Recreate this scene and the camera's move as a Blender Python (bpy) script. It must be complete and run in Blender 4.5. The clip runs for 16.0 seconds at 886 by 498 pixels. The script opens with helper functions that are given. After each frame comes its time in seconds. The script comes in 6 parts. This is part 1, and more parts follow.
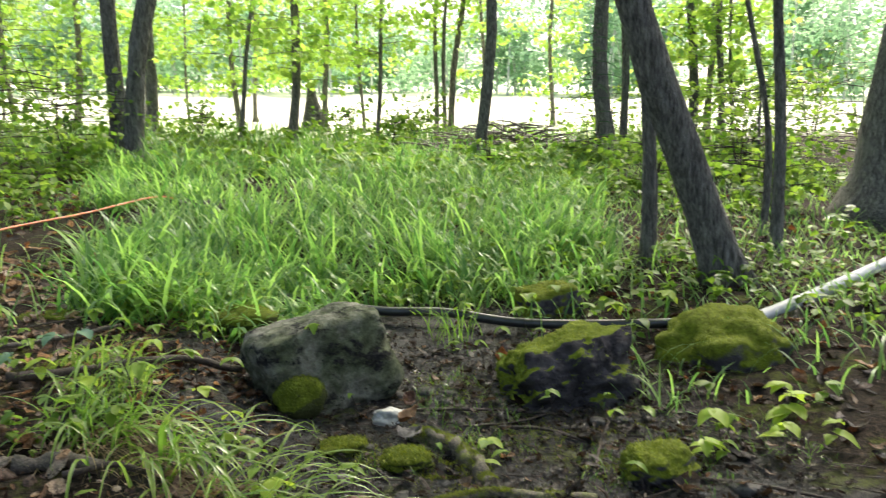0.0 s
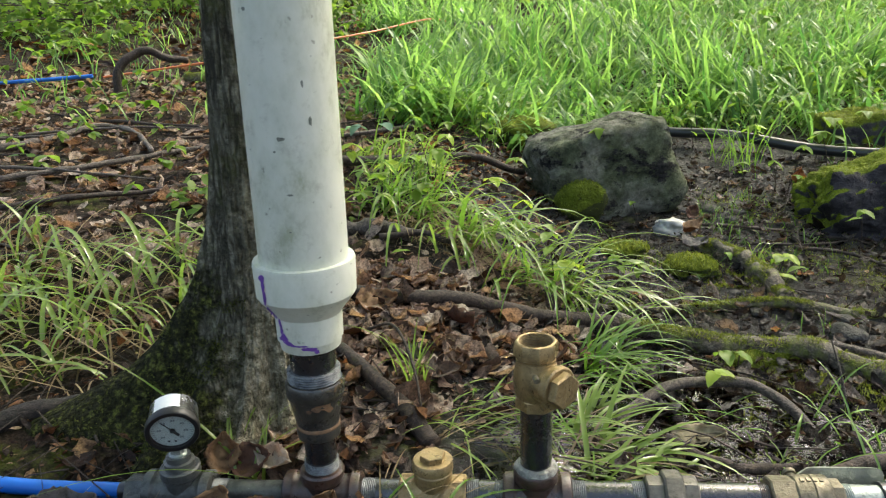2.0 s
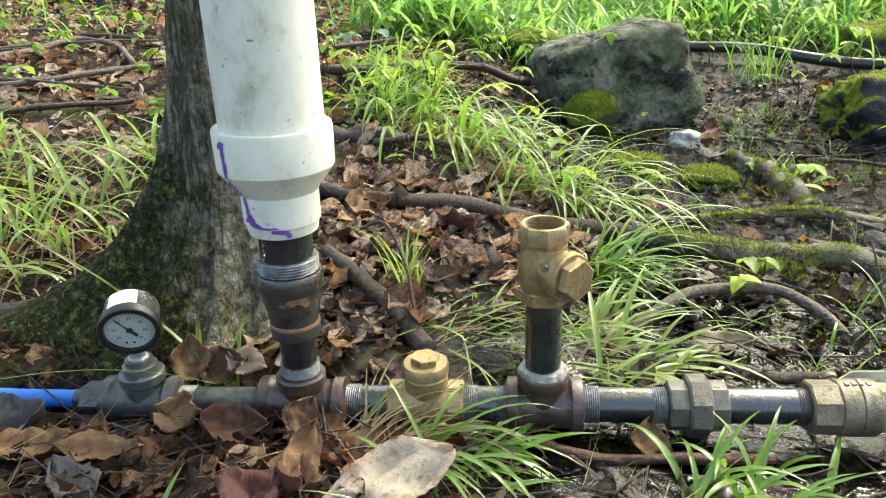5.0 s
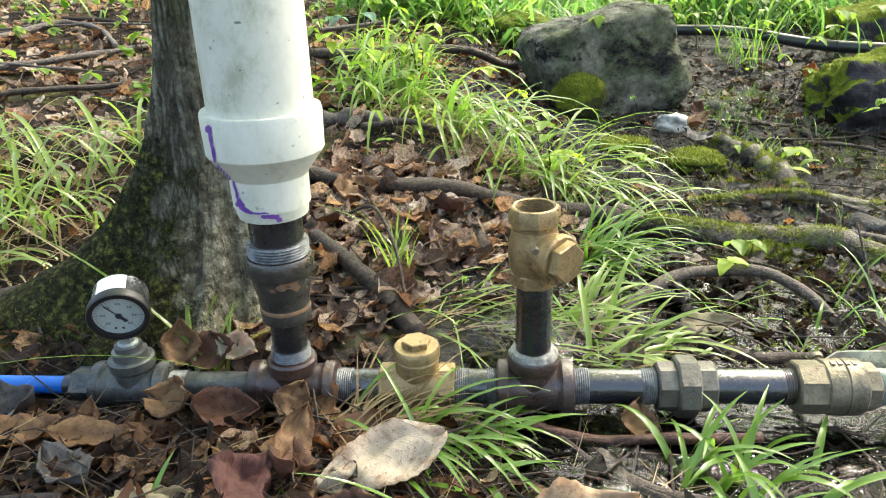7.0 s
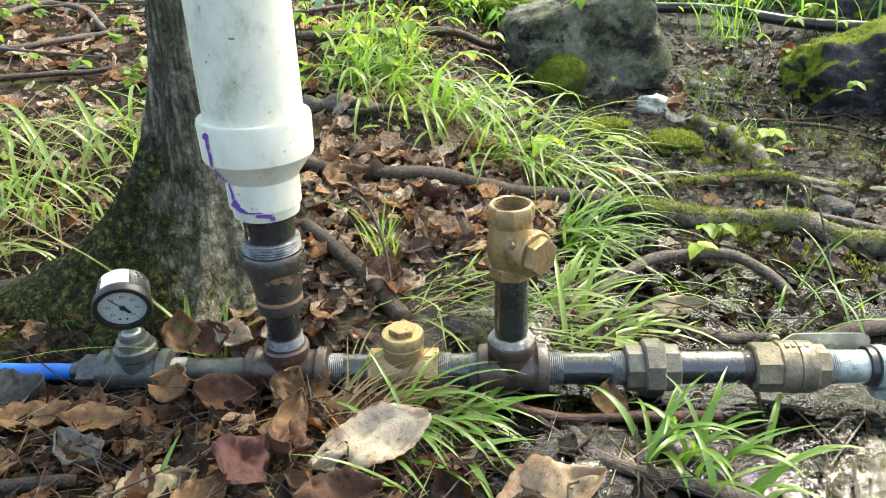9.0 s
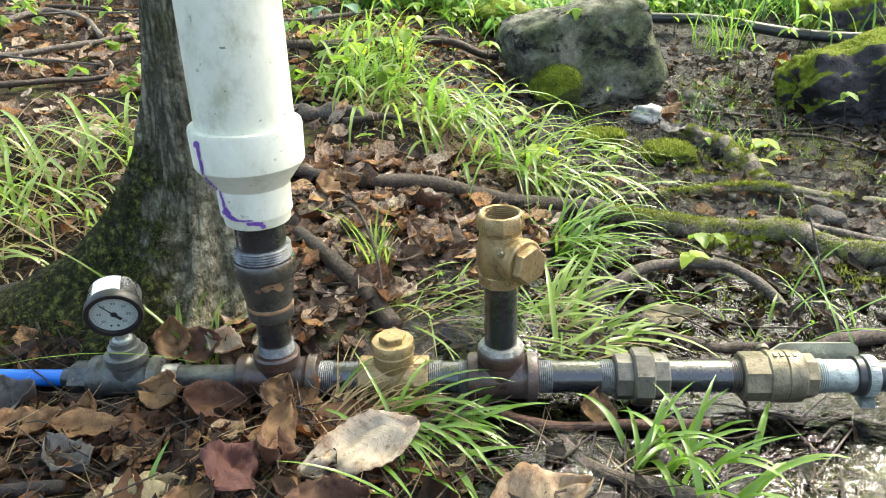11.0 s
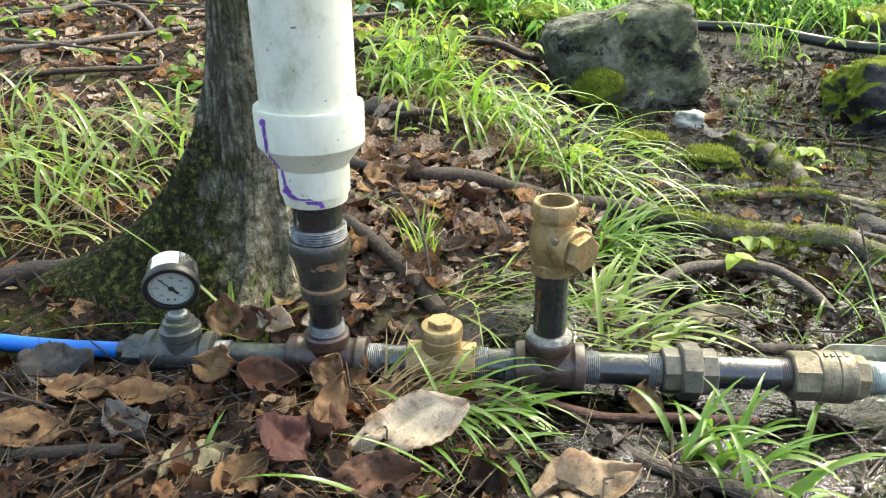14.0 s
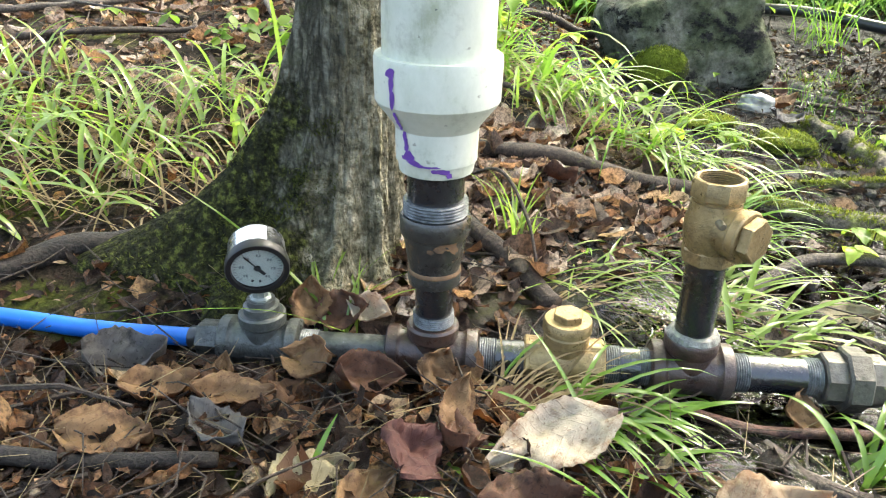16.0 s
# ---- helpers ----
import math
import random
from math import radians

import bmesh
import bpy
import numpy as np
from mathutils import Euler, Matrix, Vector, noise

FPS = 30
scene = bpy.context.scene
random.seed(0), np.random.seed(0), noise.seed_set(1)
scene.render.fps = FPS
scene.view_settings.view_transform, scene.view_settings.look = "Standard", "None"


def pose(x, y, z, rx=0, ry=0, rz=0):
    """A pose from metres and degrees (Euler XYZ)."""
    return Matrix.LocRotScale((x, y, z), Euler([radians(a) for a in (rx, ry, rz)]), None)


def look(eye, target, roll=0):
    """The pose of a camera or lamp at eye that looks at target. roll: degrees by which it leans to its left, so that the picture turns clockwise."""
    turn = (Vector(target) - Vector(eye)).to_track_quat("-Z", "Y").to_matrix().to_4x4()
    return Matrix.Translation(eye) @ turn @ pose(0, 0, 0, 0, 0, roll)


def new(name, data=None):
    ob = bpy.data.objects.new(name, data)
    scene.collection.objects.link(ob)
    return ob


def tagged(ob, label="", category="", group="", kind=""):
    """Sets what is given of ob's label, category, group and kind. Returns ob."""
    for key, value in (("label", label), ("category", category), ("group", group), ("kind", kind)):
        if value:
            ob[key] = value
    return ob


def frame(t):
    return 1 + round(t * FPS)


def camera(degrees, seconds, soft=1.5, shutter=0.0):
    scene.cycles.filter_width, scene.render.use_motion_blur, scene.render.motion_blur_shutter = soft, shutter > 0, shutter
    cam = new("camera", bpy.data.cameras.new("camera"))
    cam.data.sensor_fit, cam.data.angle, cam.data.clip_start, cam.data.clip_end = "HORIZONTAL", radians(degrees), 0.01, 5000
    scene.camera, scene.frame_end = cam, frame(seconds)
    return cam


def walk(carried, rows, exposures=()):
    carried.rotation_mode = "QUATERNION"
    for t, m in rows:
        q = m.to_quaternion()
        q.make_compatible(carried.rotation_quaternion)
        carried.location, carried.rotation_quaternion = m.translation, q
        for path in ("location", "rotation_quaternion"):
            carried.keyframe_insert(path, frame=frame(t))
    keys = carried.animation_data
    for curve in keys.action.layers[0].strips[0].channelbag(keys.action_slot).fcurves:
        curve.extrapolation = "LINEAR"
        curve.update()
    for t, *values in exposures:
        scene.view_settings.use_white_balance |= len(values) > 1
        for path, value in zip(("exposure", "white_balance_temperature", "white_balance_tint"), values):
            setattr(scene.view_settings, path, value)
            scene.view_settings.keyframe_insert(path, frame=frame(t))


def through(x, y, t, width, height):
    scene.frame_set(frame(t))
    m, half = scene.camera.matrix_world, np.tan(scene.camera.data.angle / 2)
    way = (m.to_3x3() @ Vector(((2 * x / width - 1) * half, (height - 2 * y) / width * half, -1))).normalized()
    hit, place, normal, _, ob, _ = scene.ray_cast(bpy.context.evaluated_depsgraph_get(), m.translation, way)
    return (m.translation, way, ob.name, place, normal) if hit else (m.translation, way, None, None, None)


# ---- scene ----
cam = camera(61.4, 16.0, 1.1, 0.2)
PATH = [
    (0, (0.362, -0.838, 0.857), (0.875, 1.082, 0.629), -1.4),
    (0.5, (0.363, -0.807, 0.889), (0.602, 1.172, 0.736), -2.8),
    (1, (0.359, -0.812, 0.877), (0.524, 1.176, 0.734), -2.3),
    (1.5, (0.310, -0.815, 0.785), (0.358, 1.145, 0.389), -0.5),
    (2, (0.236, -0.836, 0.717), (0.089, 1.064, 0.109), -1.9),
    (2.5, (0.219, -0.870, 0.752), (0.048, 1.044, 0.196), -0.7),
    (3, (0.219, -0.875, 0.698), (0.053, 1.001, 0.026), -0.4),
    (3.5, (0.212, -0.811, 0.634), (0.016, 1.041, -0.095), -0.7),
    (4, (0.225, -0.747, 0.613), (0.035, 1.103, -0.122), -1.3),
    (6.5, (0.241, -0.729, 0.595), (0.110, 1.105, -0.194), -2.4),
    (7, (0.234, -0.734, 0.598), (0.108, 1.098, -0.195), -2.1),
    (7.5, (0.242, -0.733, 0.612), (0.122, 1.093, -0.194), -2.0),
    (8, (0.238, -0.784, 0.644), (0.121, 1.036, -0.175), -2.4),
    (8.5, (0.239, -0.790, 0.633), (0.129, 1.017, -0.218), -2.3),
    (9, (0.245, -0.777, 0.649), (0.148, 1.023, -0.218), -2.2),
    (9.5, (0.243, -0.781, 0.651), (0.154, 1.020, -0.213), -2.0),
    (10, (0.256, -0.779, 0.655), (0.170, 1.026, -0.202), -2.0),
    (12.5, (0.251, -0.797, 0.643), (0.128, 1.013, -0.198), -1.4),
    (13, (0.240, -0.805, 0.647), (0.103, 1.006, -0.191), -1.1),
    (13.5, (0.236, -0.807, 0.647), (0.084, 1.005, -0.185), -0.6),
    (14, (0.223, -0.803, 0.633), (0.061, 1.009, -0.198), -0.7),
    (14.5, (0.125, -0.758, 0.609), (-0.059, 1.094, -0.125), -1.2),
    (15, (0.017, -0.704, 0.601), (-0.170, 1.138, -0.154), -1.4),
    (15.5, (0.029, -0.710, 0.578), (-0.146, 1.113, -0.226), -0.0),
    (16, (0.062, -0.699, 0.572), (-0.085, 1.098, -0.293), 1.1),
]
walk(cam, [(t, look(eye, target, roll)) for t, eye, target, roll in PATH], exposures=[(0.0, 1.48, 6850, 7), (0.5, 0.49, 6850, 7), (1.0, 0.14, 6850, 7), (1.5, 0.28, 6850, 7), (2.0, 1.65, 6850, 7), (2.5, 2.05, 6850, 7), (3.0, 2.05, 6850, 7), (3.5, 2.35, 6850, 7), (7.0, 2.45, 6850, 7), (7.5, 2.55, 6850, 7), (12.5, 2.57, 6850, 7), (13.5, 2.45, 6850, 7), (14.0, 2.50, 6850, 7), (14.5, 2.60, 6850, 7), (15.0, 2.70, 6850, 7), (16.0, 2.75, 6850, 7)])

# ---- daylight: hazy sun from beyond the clearing, over an open sky ----
SUN = Vector((0.55, 0.62, 1.0)).normalized()
sun = new("sun", bpy.data.lights.new("sun", "SUN"))
sun.matrix_world = look(SUN * 40, (0, 0, 0))
sun.data.energy, sun.data.angle, sun.data.color = 2.8, radians(16), (1.0, 0.965, 0.9)
world = bpy.data.worlds.new("sky")
scene.world = world
world.use_nodes = True
sky = world.node_tree.nodes.new("ShaderNodeTexSky")
sky.sky_type, sky.sun_disc = "NISHITA", False
sky.sun_elevation, sky.sun_rotation = math.asin(SUN.z), math.atan2(SUN.x, SUN.y)
sky.air_density, sky.dust_density, sky.ozone_density = 1.0, 6.0, 0.6
back = world.node_tree.nodes["Background"]
back.inputs["Strength"].default_value = 0.15
world.node_tree.links.new(sky.outputs[0], back.inputs["Color"])


# ---- materials ----
class Nodes:
    """A short way to write node materials."""

    def __init__(self, name):
        self.mat = bpy.data.materials.new(name)
        self.mat.use_nodes = True
        self.tree = self.mat.node_tree
        self.bsdf = self.tree.nodes["Principled BSDF"]
        self.coord = self.tree.nodes.new("ShaderNodeTexCoord").outputs["Object"]

    def node(self, kind, **values):
        made = self.tree.nodes.new(kind)
        for key, value in values.items():
            if key in made.inputs:
                self.feed(made.inputs[key], value)
        return made

    def feed(self, socket, value):
        if isinstance(value, bpy.types.NodeSocket):
            self.tree.links.new(value, socket)
        else:
            socket.default_value = value

    def stretch(self, scale, coord=None):
        made = self.node("ShaderNodeMapping")
        self.feed(made.inputs["Vector"], coord or self.coord)
        made.inputs["Scale"].default_value = scale
        return made.outputs[0]

    def noise(self, scale, detail=4.0, rough=0.6, coord=None):
        made = self.node("ShaderNodeTexNoise", Scale=scale, Detail=detail, Roughness=rough)
        self.feed(made.inputs["Vector"], coord or self.coord)
        return made.outputs[0]

    def cells(self, scale, coord=None, feature="F1"):
        made = self.node("ShaderNodeTexVoronoi", Scale=scale)
        made.feature = feature
        self.feed(made.inputs["Vector"], coord or self.coord)
        return made.outputs[0]

    def ramp(self, fac, *stops):
        made = self.node("ShaderNodeValToRGB")
        line = made.color_ramp.elements
        while len(line) < len(stops):
            line.new(0.5)
        for e, (place, colour) in zip(line, stops):
            e.position, e.color = place, (*colour, 1) if len(colour) == 3 else (colour[0],) * 3 + (1,)
        self.feed(made.inputs[0], fac)
        return made.outputs[0]

    def mix(self, fac, a, b, kind="MIX"):
        made = self.node("ShaderNodeMix")
        made.data_type, made.blend_type = "RGBA", kind
        self.feed(made.inputs[0], fac)
        self.feed(made.inputs[6], (*a, 1) if isinstance(a, tuple) else a)
        self.feed(made.inputs[7], (*b, 1) if isinstance(b, tuple) else b)
        return made.outputs[2]

    def math(self, op, a, b=0.0):
        made = self.node("ShaderNodeMath")
        made.operation = op
        self.feed(made.inputs[0], a)
        self.feed(made.inputs[1], b)
        return made.outputs[0]

    def island(self):
        return self.node("ShaderNodeNewGeometry").outputs["Random Per Island"]

    def upward(self, side=0.35, rear=0.0):
        """How far a face looks to the sky, to the damp western side and to the north."""
        apart = self.node("ShaderNodeSeparateXYZ")
        self.feed(apart.inputs[0], self.node("ShaderNodeNewGeometry").outputs["Normal"])
        return self.math("SUBTRACT", self.math("ADD", apart.outputs[2], self.math("MULTIPLY", apart.outputs[1], rear)), self.math("MULTIPLY", apart.outputs[0], side))

    def bump(self, height, strength=0.5, distance=0.01):
        made = self.node("ShaderNodeBump", Height=height, Strength=strength, Distance=distance)
        self.feed(self.bsdf.inputs["Normal"], made.outputs[0])

    def done(self, colour=None, rough=None, metal=None, through=None, spec=None):
        for key, value in (("Base Color", colour), ("Roughness", rough), ("Metallic", metal), ("Specular IOR Level", spec)):
            if value is not None:
                self.feed(self.bsdf.inputs[key], (*value, 1) if isinstance(value, tuple) else value)
        if through is not None:
            sheer = self.node("ShaderNodeBsdfTranslucent")
            self.feed(sheer.inputs[0], through)
            both = self.node("ShaderNodeMixShader")
            both.inputs[0].default_value = 0.5
            self.tree.links.new(self.bsdf.outputs[0], both.inputs[1])
            self.tree.links.new(sheer.outputs[0], both.inputs[2])
            self.tree.links.new(both.outputs[0], self.tree.nodes["Material Output"].inputs[0])
        return self.mat


def metal_like(name, light, dark, rough, metal, scale=60, stain=None, amount=0.6, wet=0.0):
    n = Nodes(name)
    n.bsdf.inputs["Coat Weight"].default_value = wet
    n.bsdf.inputs["Coat Roughness"].default_value = 0.06
    grain = n.noise(scale, 5)
    colour = n.ramp(grain, (0.3, dark), (0.7, light))
    if stain:
        colour = n.mix(n.ramp(n.noise(scale * 0.35, 6, 0.7), (amount - 0.08, (0, 0, 0)), (amount + 0.08, (1, 1, 1))), colour, stain)
    grime = n.ramp(n.noise(scale * 0.8, 8, 0.78), (0.54, (0, 0, 0)), (0.64, (0.75, 0.75, 0.75)))
    colour = n.mix(grime, colour, tuple(0.45 * c + 0.006 for c in dark))
    scuff = n.ramp(n.noise(scale * 2.2, 6, 0.7, n.stretch((1.0, 2.2, 2.2))), (0.64, (0, 0, 0)), (0.7, (0.6, 0.6, 0.6)))
    colour = n.mix(scuff, colour, tuple(min(0.6, c * 1.6 + d) for c, d in zip(light, (0.04, 0.052, 0.068))))
    n.bump(n.math("ADD", n.noise(scale * 4, 3), n.math("MULTIPLY", n.noise(scale * 0.7, 6, 0.7), 1.5)), 0.3, 0.003)
    if wet:
        drops = n.node("ShaderNodeBump", Height=n.noise(scale * 3.0, 4, 0.65), Strength=0.22, Distance=0.004)
        n.feed(n.bsdf.inputs["Coat Normal"], drops.outputs[0])
    return n.done(colour, n.math("ADD", n.ramp(n.noise(scale * 0.6, 6, 0.7), (0.35, (max(0.08, rough - 0.2),)), (0.65, (rough + 0.15,))), n.math("MULTIPLY", grime, 0.2)), metal)


black_iron = metal_like("black_iron", (0.017, 0.019, 0.023), (0.005, 0.006, 0.007), 0.22, 0.0, 40, (0.12, 0.135, 0.145), 0.66, 1.0)
grey_iron = metal_like("grey_iron", (0.12, 0.128, 0.12), (0.045, 0.05, 0.046), 0.42, 0.4, 50, (0.04, 0.04, 0.036), 0.58)
thread_metal = metal_like("thread_sealant_metal", (0.2, 0.215, 0.215), (0.04, 0.045, 0.048), 0.42, 0.4, 90)
rusty_iron = metal_like("rusty_iron", (0.075, 0.04, 0.028), (0.018, 0.012, 0.01), 0.42, 0.0, 55, (0.045, 0.038, 0.034), 0.56, 0.25)
reducer_iron = metal_like("reducer_iron", (0.062, 0.06, 0.052), (0.016, 0.0165, 0.016), 0.36, 0.25, 40, (0.3, 0.17, 0.06), 0.64, 0.4)
rust_orange = metal_like("rust_orange", (0.24, 0.13, 0.055), (0.06, 0.04, 0.028), 0.8, 0.0, 35)
brass = metal_like("cast_brass", (0.38, 0.28, 0.14), (0.25, 0.18, 0.085), 0.42, 0.65, 120, (0.17, 0.125, 0.065), 0.6)
dull_brass = metal_like("dull_brass", (0.25, 0.215, 0.145), (0.14, 0.118, 0.078), 0.5, 0.5, 80, (0.1, 0.09, 0.06), 0.56)
union_iron = metal_like("union_iron", (0.15, 0.14, 0.115), (0.065, 0.06, 0.05), 0.45, 0.4, 60, (0.07, 0.06, 0.05), 0.58)
zinc = metal_like("galvanised_zinc", (0.36, 0.4, 0.37), (0.17, 0.2, 0.185), 0.42, 0.5, 50, (0.5, 0.52, 0.48), 0.6)
sealant = metal_like("dried_sealant", (0.3, 0.31, 0.27), (0.08, 0.08, 0.068), 0.5, 0.0, 120, (0.08, 0.07, 0.055), 0.56)
lever_paint = metal_like("lever_plating", (0.3, 0.31, 0.25), (0.22, 0.225, 0.18), 0.35, 0.3, 22)
case_steel = metal_like("gauge_case_steel", (0.3, 0.31, 0.32), (0.12, 0.125, 0.13), 0.3, 0.85, 40)


def plain(name, colour, rough=0.5, scale=40, spread=0.18, metal=0.0, bump=0.1):
    n = Nodes(name)
    low = tuple(c * (1 - spread) for c in colour)
    high = tuple(min(1, c * (1 + spread)) for c in colour)
    n.bump(n.noise(scale * 3, 3), bump, 0.002)
    return n.done(n.ramp(n.noise(scale, 5), (0.3, low), (0.7, high)), rough, metal)


def plastic_white():
    n = Nodes("weathered_white_plastic")
    smear = n.noise(11, 7, 0.7, n.stretch((1.0, 1.0, 0.6)))
    colour = n.ramp(smear, (0.36, (0.36, 0.38, 0.27)), (0.45, (0.53, 0.55, 0.45)), (0.55, (0.6, 0.615, 0.52)), (0.7, (0.62, 0.63, 0.54)))
    grime = n.ramp(n.noise(26, 6, 0.75), (0.56, (0, 0, 0)), (0.7, (0.5, 0.5, 0.5)))
    colour = n.mix(grime, colour, (0.3, 0.3, 0.23))
    specks = n.ramp(n.noise(90, 3, 0.5), (0.69, (0, 0, 0)), (0.74, (0.7, 0.7, 0.7)))
    colour = n.mix(specks, colour, (0.2, 0.2, 0.16))
    n.bump(n.noise(120, 3), 0.06, 0.001)
    return n.done(colour, n.ramp(smear, (0.3, (0.5,)), (0.7, (0.36,))))


white_plastic = plastic_white()
purple = plain("purple_primer", (0.13, 0.05, 0.28), 0.45, 60, 0.3)
smudge = plain("dark_smudge", (0.16, 0.17, 0.14), 0.6, 90, 0.4)
blue_plastic = plain("blue_plastic", (0.003, 0.12, 0.5), 0.42, 14, 0.15)
orange_plastic = plain("orange_plastic", (0.6, 0.17, 0.06), 0.4, 14, 0.15)
black_plastic = plain("black_plastic", (0.018, 0.019, 0.021), 0.3, 20, 0.3)
# Black pipe plastic with the reflected sky put into its colour as grey.
skylit_plastic = plain("skylit_black_plastic", (0.26, 0.28, 0.31), 0.4, 10, 0.2)
# Greenish white: what the gauge glass reflects is put into the dial colour.
dial_face = plain("dial_face", (0.52, 0.6, 0.57), 0.35, 30, 0.04, 0, 0.0)
ring_black = plain("gauge_ring_black", (0.01, 0.01, 0.011), 0.45, 20, 0.3)
ink = plain("dial_ink", (0.02, 0.025, 0.03), 0.5, 30, 0.1, 0, 0.0)
# Paler copy of the dial ink, with the glass glare over it coloured in.
glare_ink = plain("glare_paled_dial_ink", (0.2, 0.24, 0.25), 0.5, 30, 0.1, 0, 0.0)
paper = plain("white_sticker", (0.72, 0.73, 0.72), 0.5, 40, 0.06)
grey_stone_small = plain("pale_quartz", (0.36, 0.36, 0.33), 0.4, 25, 0.5, 0, 0.6)


def glass():
    n = Nodes("gauge_glass")
    n.bsdf.inputs["Transmission Weight"].default_value = 1.0
    n.bsdf.inputs["IOR"].default_value = 1.45
    return n.done((0.97, 0.98, 0.98), 0.03)


gauge_glass = glass()


def bark(name, light, dark, moss, amount, scale=1.0, long=5.0, foot=False, relief=1.0, rough=0.9):
    """Bark with furrows; long: how far they are drawn out along z."""
    n = Nodes(name)
    drawn = n.stretch((scale * 62, scale * 62, scale * 62 / long))
    ridge = n.math("ADD", n.math("MULTIPLY", n.noise(1.0, 6, 0.68, drawn), 0.65), n.math("MULTIPLY", n.noise(2.7, 4, 0.6, drawn), 0.35))
    if foot:
        warp = n.node("ShaderNodeVectorMath")
        warp.operation = "ADD"
        n.feed(warp.inputs[0], n.stretch((95, 95, 15)))
        wob = n.node("ShaderNodeTexNoise", Scale=30.0, Detail=5.0)
        n.feed(wob.inputs["Vector"], n.coord)
        n.feed(warp.inputs[1], n.mix(1.0, wob.outputs["Color"], (1.8, 1.8, 1.8), "MULTIPLY"))
        plates = n.ramp(n.cells(1.0, warp.outputs[0], "DISTANCE_TO_EDGE"), (0.0, (0, 0, 0)), (0.28, (1, 1, 1)))
        ridge = n.math("ADD", n.math("MULTIPLY", ridge, 0.8), n.math("MULTIPLY", n.math("MULTIPLY", plates, n.noise(140, 4, 0.7)), 0.28))
    fleck = n.noise(scale * 22, 6, 0.7)
    colour = n.ramp(ridge, (0.38, tuple(c * 0.42 for c in dark)), (0.47, dark), (0.55, tuple(0.4 * a + 0.6 * b for a, b in zip(light, dark))), (0.66, light))
    colour = n.mix(n.ramp(fleck, (0.5, (0, 0, 0)), (0.7, (0.4, 0.4, 0.4))), colour, tuple(c * 0.5 for c in dark))
    lichen = n.ramp(n.noise(scale * 7, 7, 0.72), (amount, (0, 0, 0)), (amount + 0.14, (1, 1, 1)))
    colour = n.mix(lichen, colour, n.ramp(n.noise(scale * 90, 3), (0.3, tuple(c * 0.4 for c in moss)), (0.7, moss)))
    if foot:
        apart = n.node("ShaderNodeSeparateXYZ")
        n.feed(apart.inputs[0], n.coord)
        patchy = n.math("SUBTRACT", n.noise(14, 6, 0.7), 0.5)
        low = n.math("ADD", n.math("MULTIPLY", apart.outputs[2], -2.2), n.math("MULTIPLY", patchy, 2.6))
        # The foot turns paler towards +x, darker and greener towards low -x.
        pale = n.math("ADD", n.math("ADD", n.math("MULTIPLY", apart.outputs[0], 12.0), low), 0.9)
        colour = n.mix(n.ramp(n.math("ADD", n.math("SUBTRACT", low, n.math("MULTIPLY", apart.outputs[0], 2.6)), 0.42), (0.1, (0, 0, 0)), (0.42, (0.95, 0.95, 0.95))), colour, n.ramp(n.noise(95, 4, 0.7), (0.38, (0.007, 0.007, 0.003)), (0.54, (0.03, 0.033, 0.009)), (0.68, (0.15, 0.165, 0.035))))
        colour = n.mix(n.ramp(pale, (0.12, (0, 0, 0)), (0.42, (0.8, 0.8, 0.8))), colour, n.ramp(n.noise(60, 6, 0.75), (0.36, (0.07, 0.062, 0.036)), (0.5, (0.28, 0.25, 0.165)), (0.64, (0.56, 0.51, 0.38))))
    n.bump(n.math("ADD", ridge, n.math("MULTIPLY", n.noise(scale * 120, 4), 0.35)), relief, 0.03 / scale ** 0.7)
    return n.done(colour, rough, None, None, 0.12 if rough > 0.8 else 0.3)


main_bark = bark("mossy_grey_bark", (0.38, 0.365, 0.28), (0.125, 0.118, 0.086), (0.11, 0.125, 0.032), 0.53, 0.8, 6.0, True)
far_bark = bark("dark_grey_bark", (0.29, 0.28, 0.26), (0.11, 0.105, 0.097), (0.05, 0.055, 0.03), 0.62, 0.7)
pale_bark = bark("pale_grey_bark", (0.34, 0.32, 0.28), (0.16, 0.145, 0.125), (0.08, 0.09, 0.04), 0.66, 0.8)
branch_bark = bark("wet_brown_bark", (0.095, 0.066, 0.048), (0.028, 0.02, 0.015), (0.09, 0.11, 0.02), 0.66, 2.2, 1.0, False, 0.45, 0.62)
# Darker than branch_bark: deep shade put into the colour, besides real wetness.
shade_wet_bark = bark("shade_dark_wet_bark", (0.05, 0.038, 0.03), (0.014, 0.011, 0.009), (0.05, 0.06, 0.015), 0.68, 2.2, 1.0, False, 0.5, 0.6)
red_bark = bark("reddish_wet_bark", (0.17, 0.085, 0.06), (0.06, 0.028, 0.02), (0.06, 0.05, 0.03), 0.7, 2.2, 1.0, False, 0.4, 0.45)
mossy_bark = bark("moss_covered_bark", (0.24, 0.2, 0.145), (0.06, 0.048, 0.035), (0.16, 0.19, 0.022), 0.5, 1.6, 1.0, False, 0.5, 0.5)
grey_wood = bark("weathered_grey_wood", (0.2, 0.16, 0.125), (0.06, 0.047, 0.038), (0.16, 0.13, 0.09), 0.66, 2.5, 1.0, False, 0.5, 0.5)


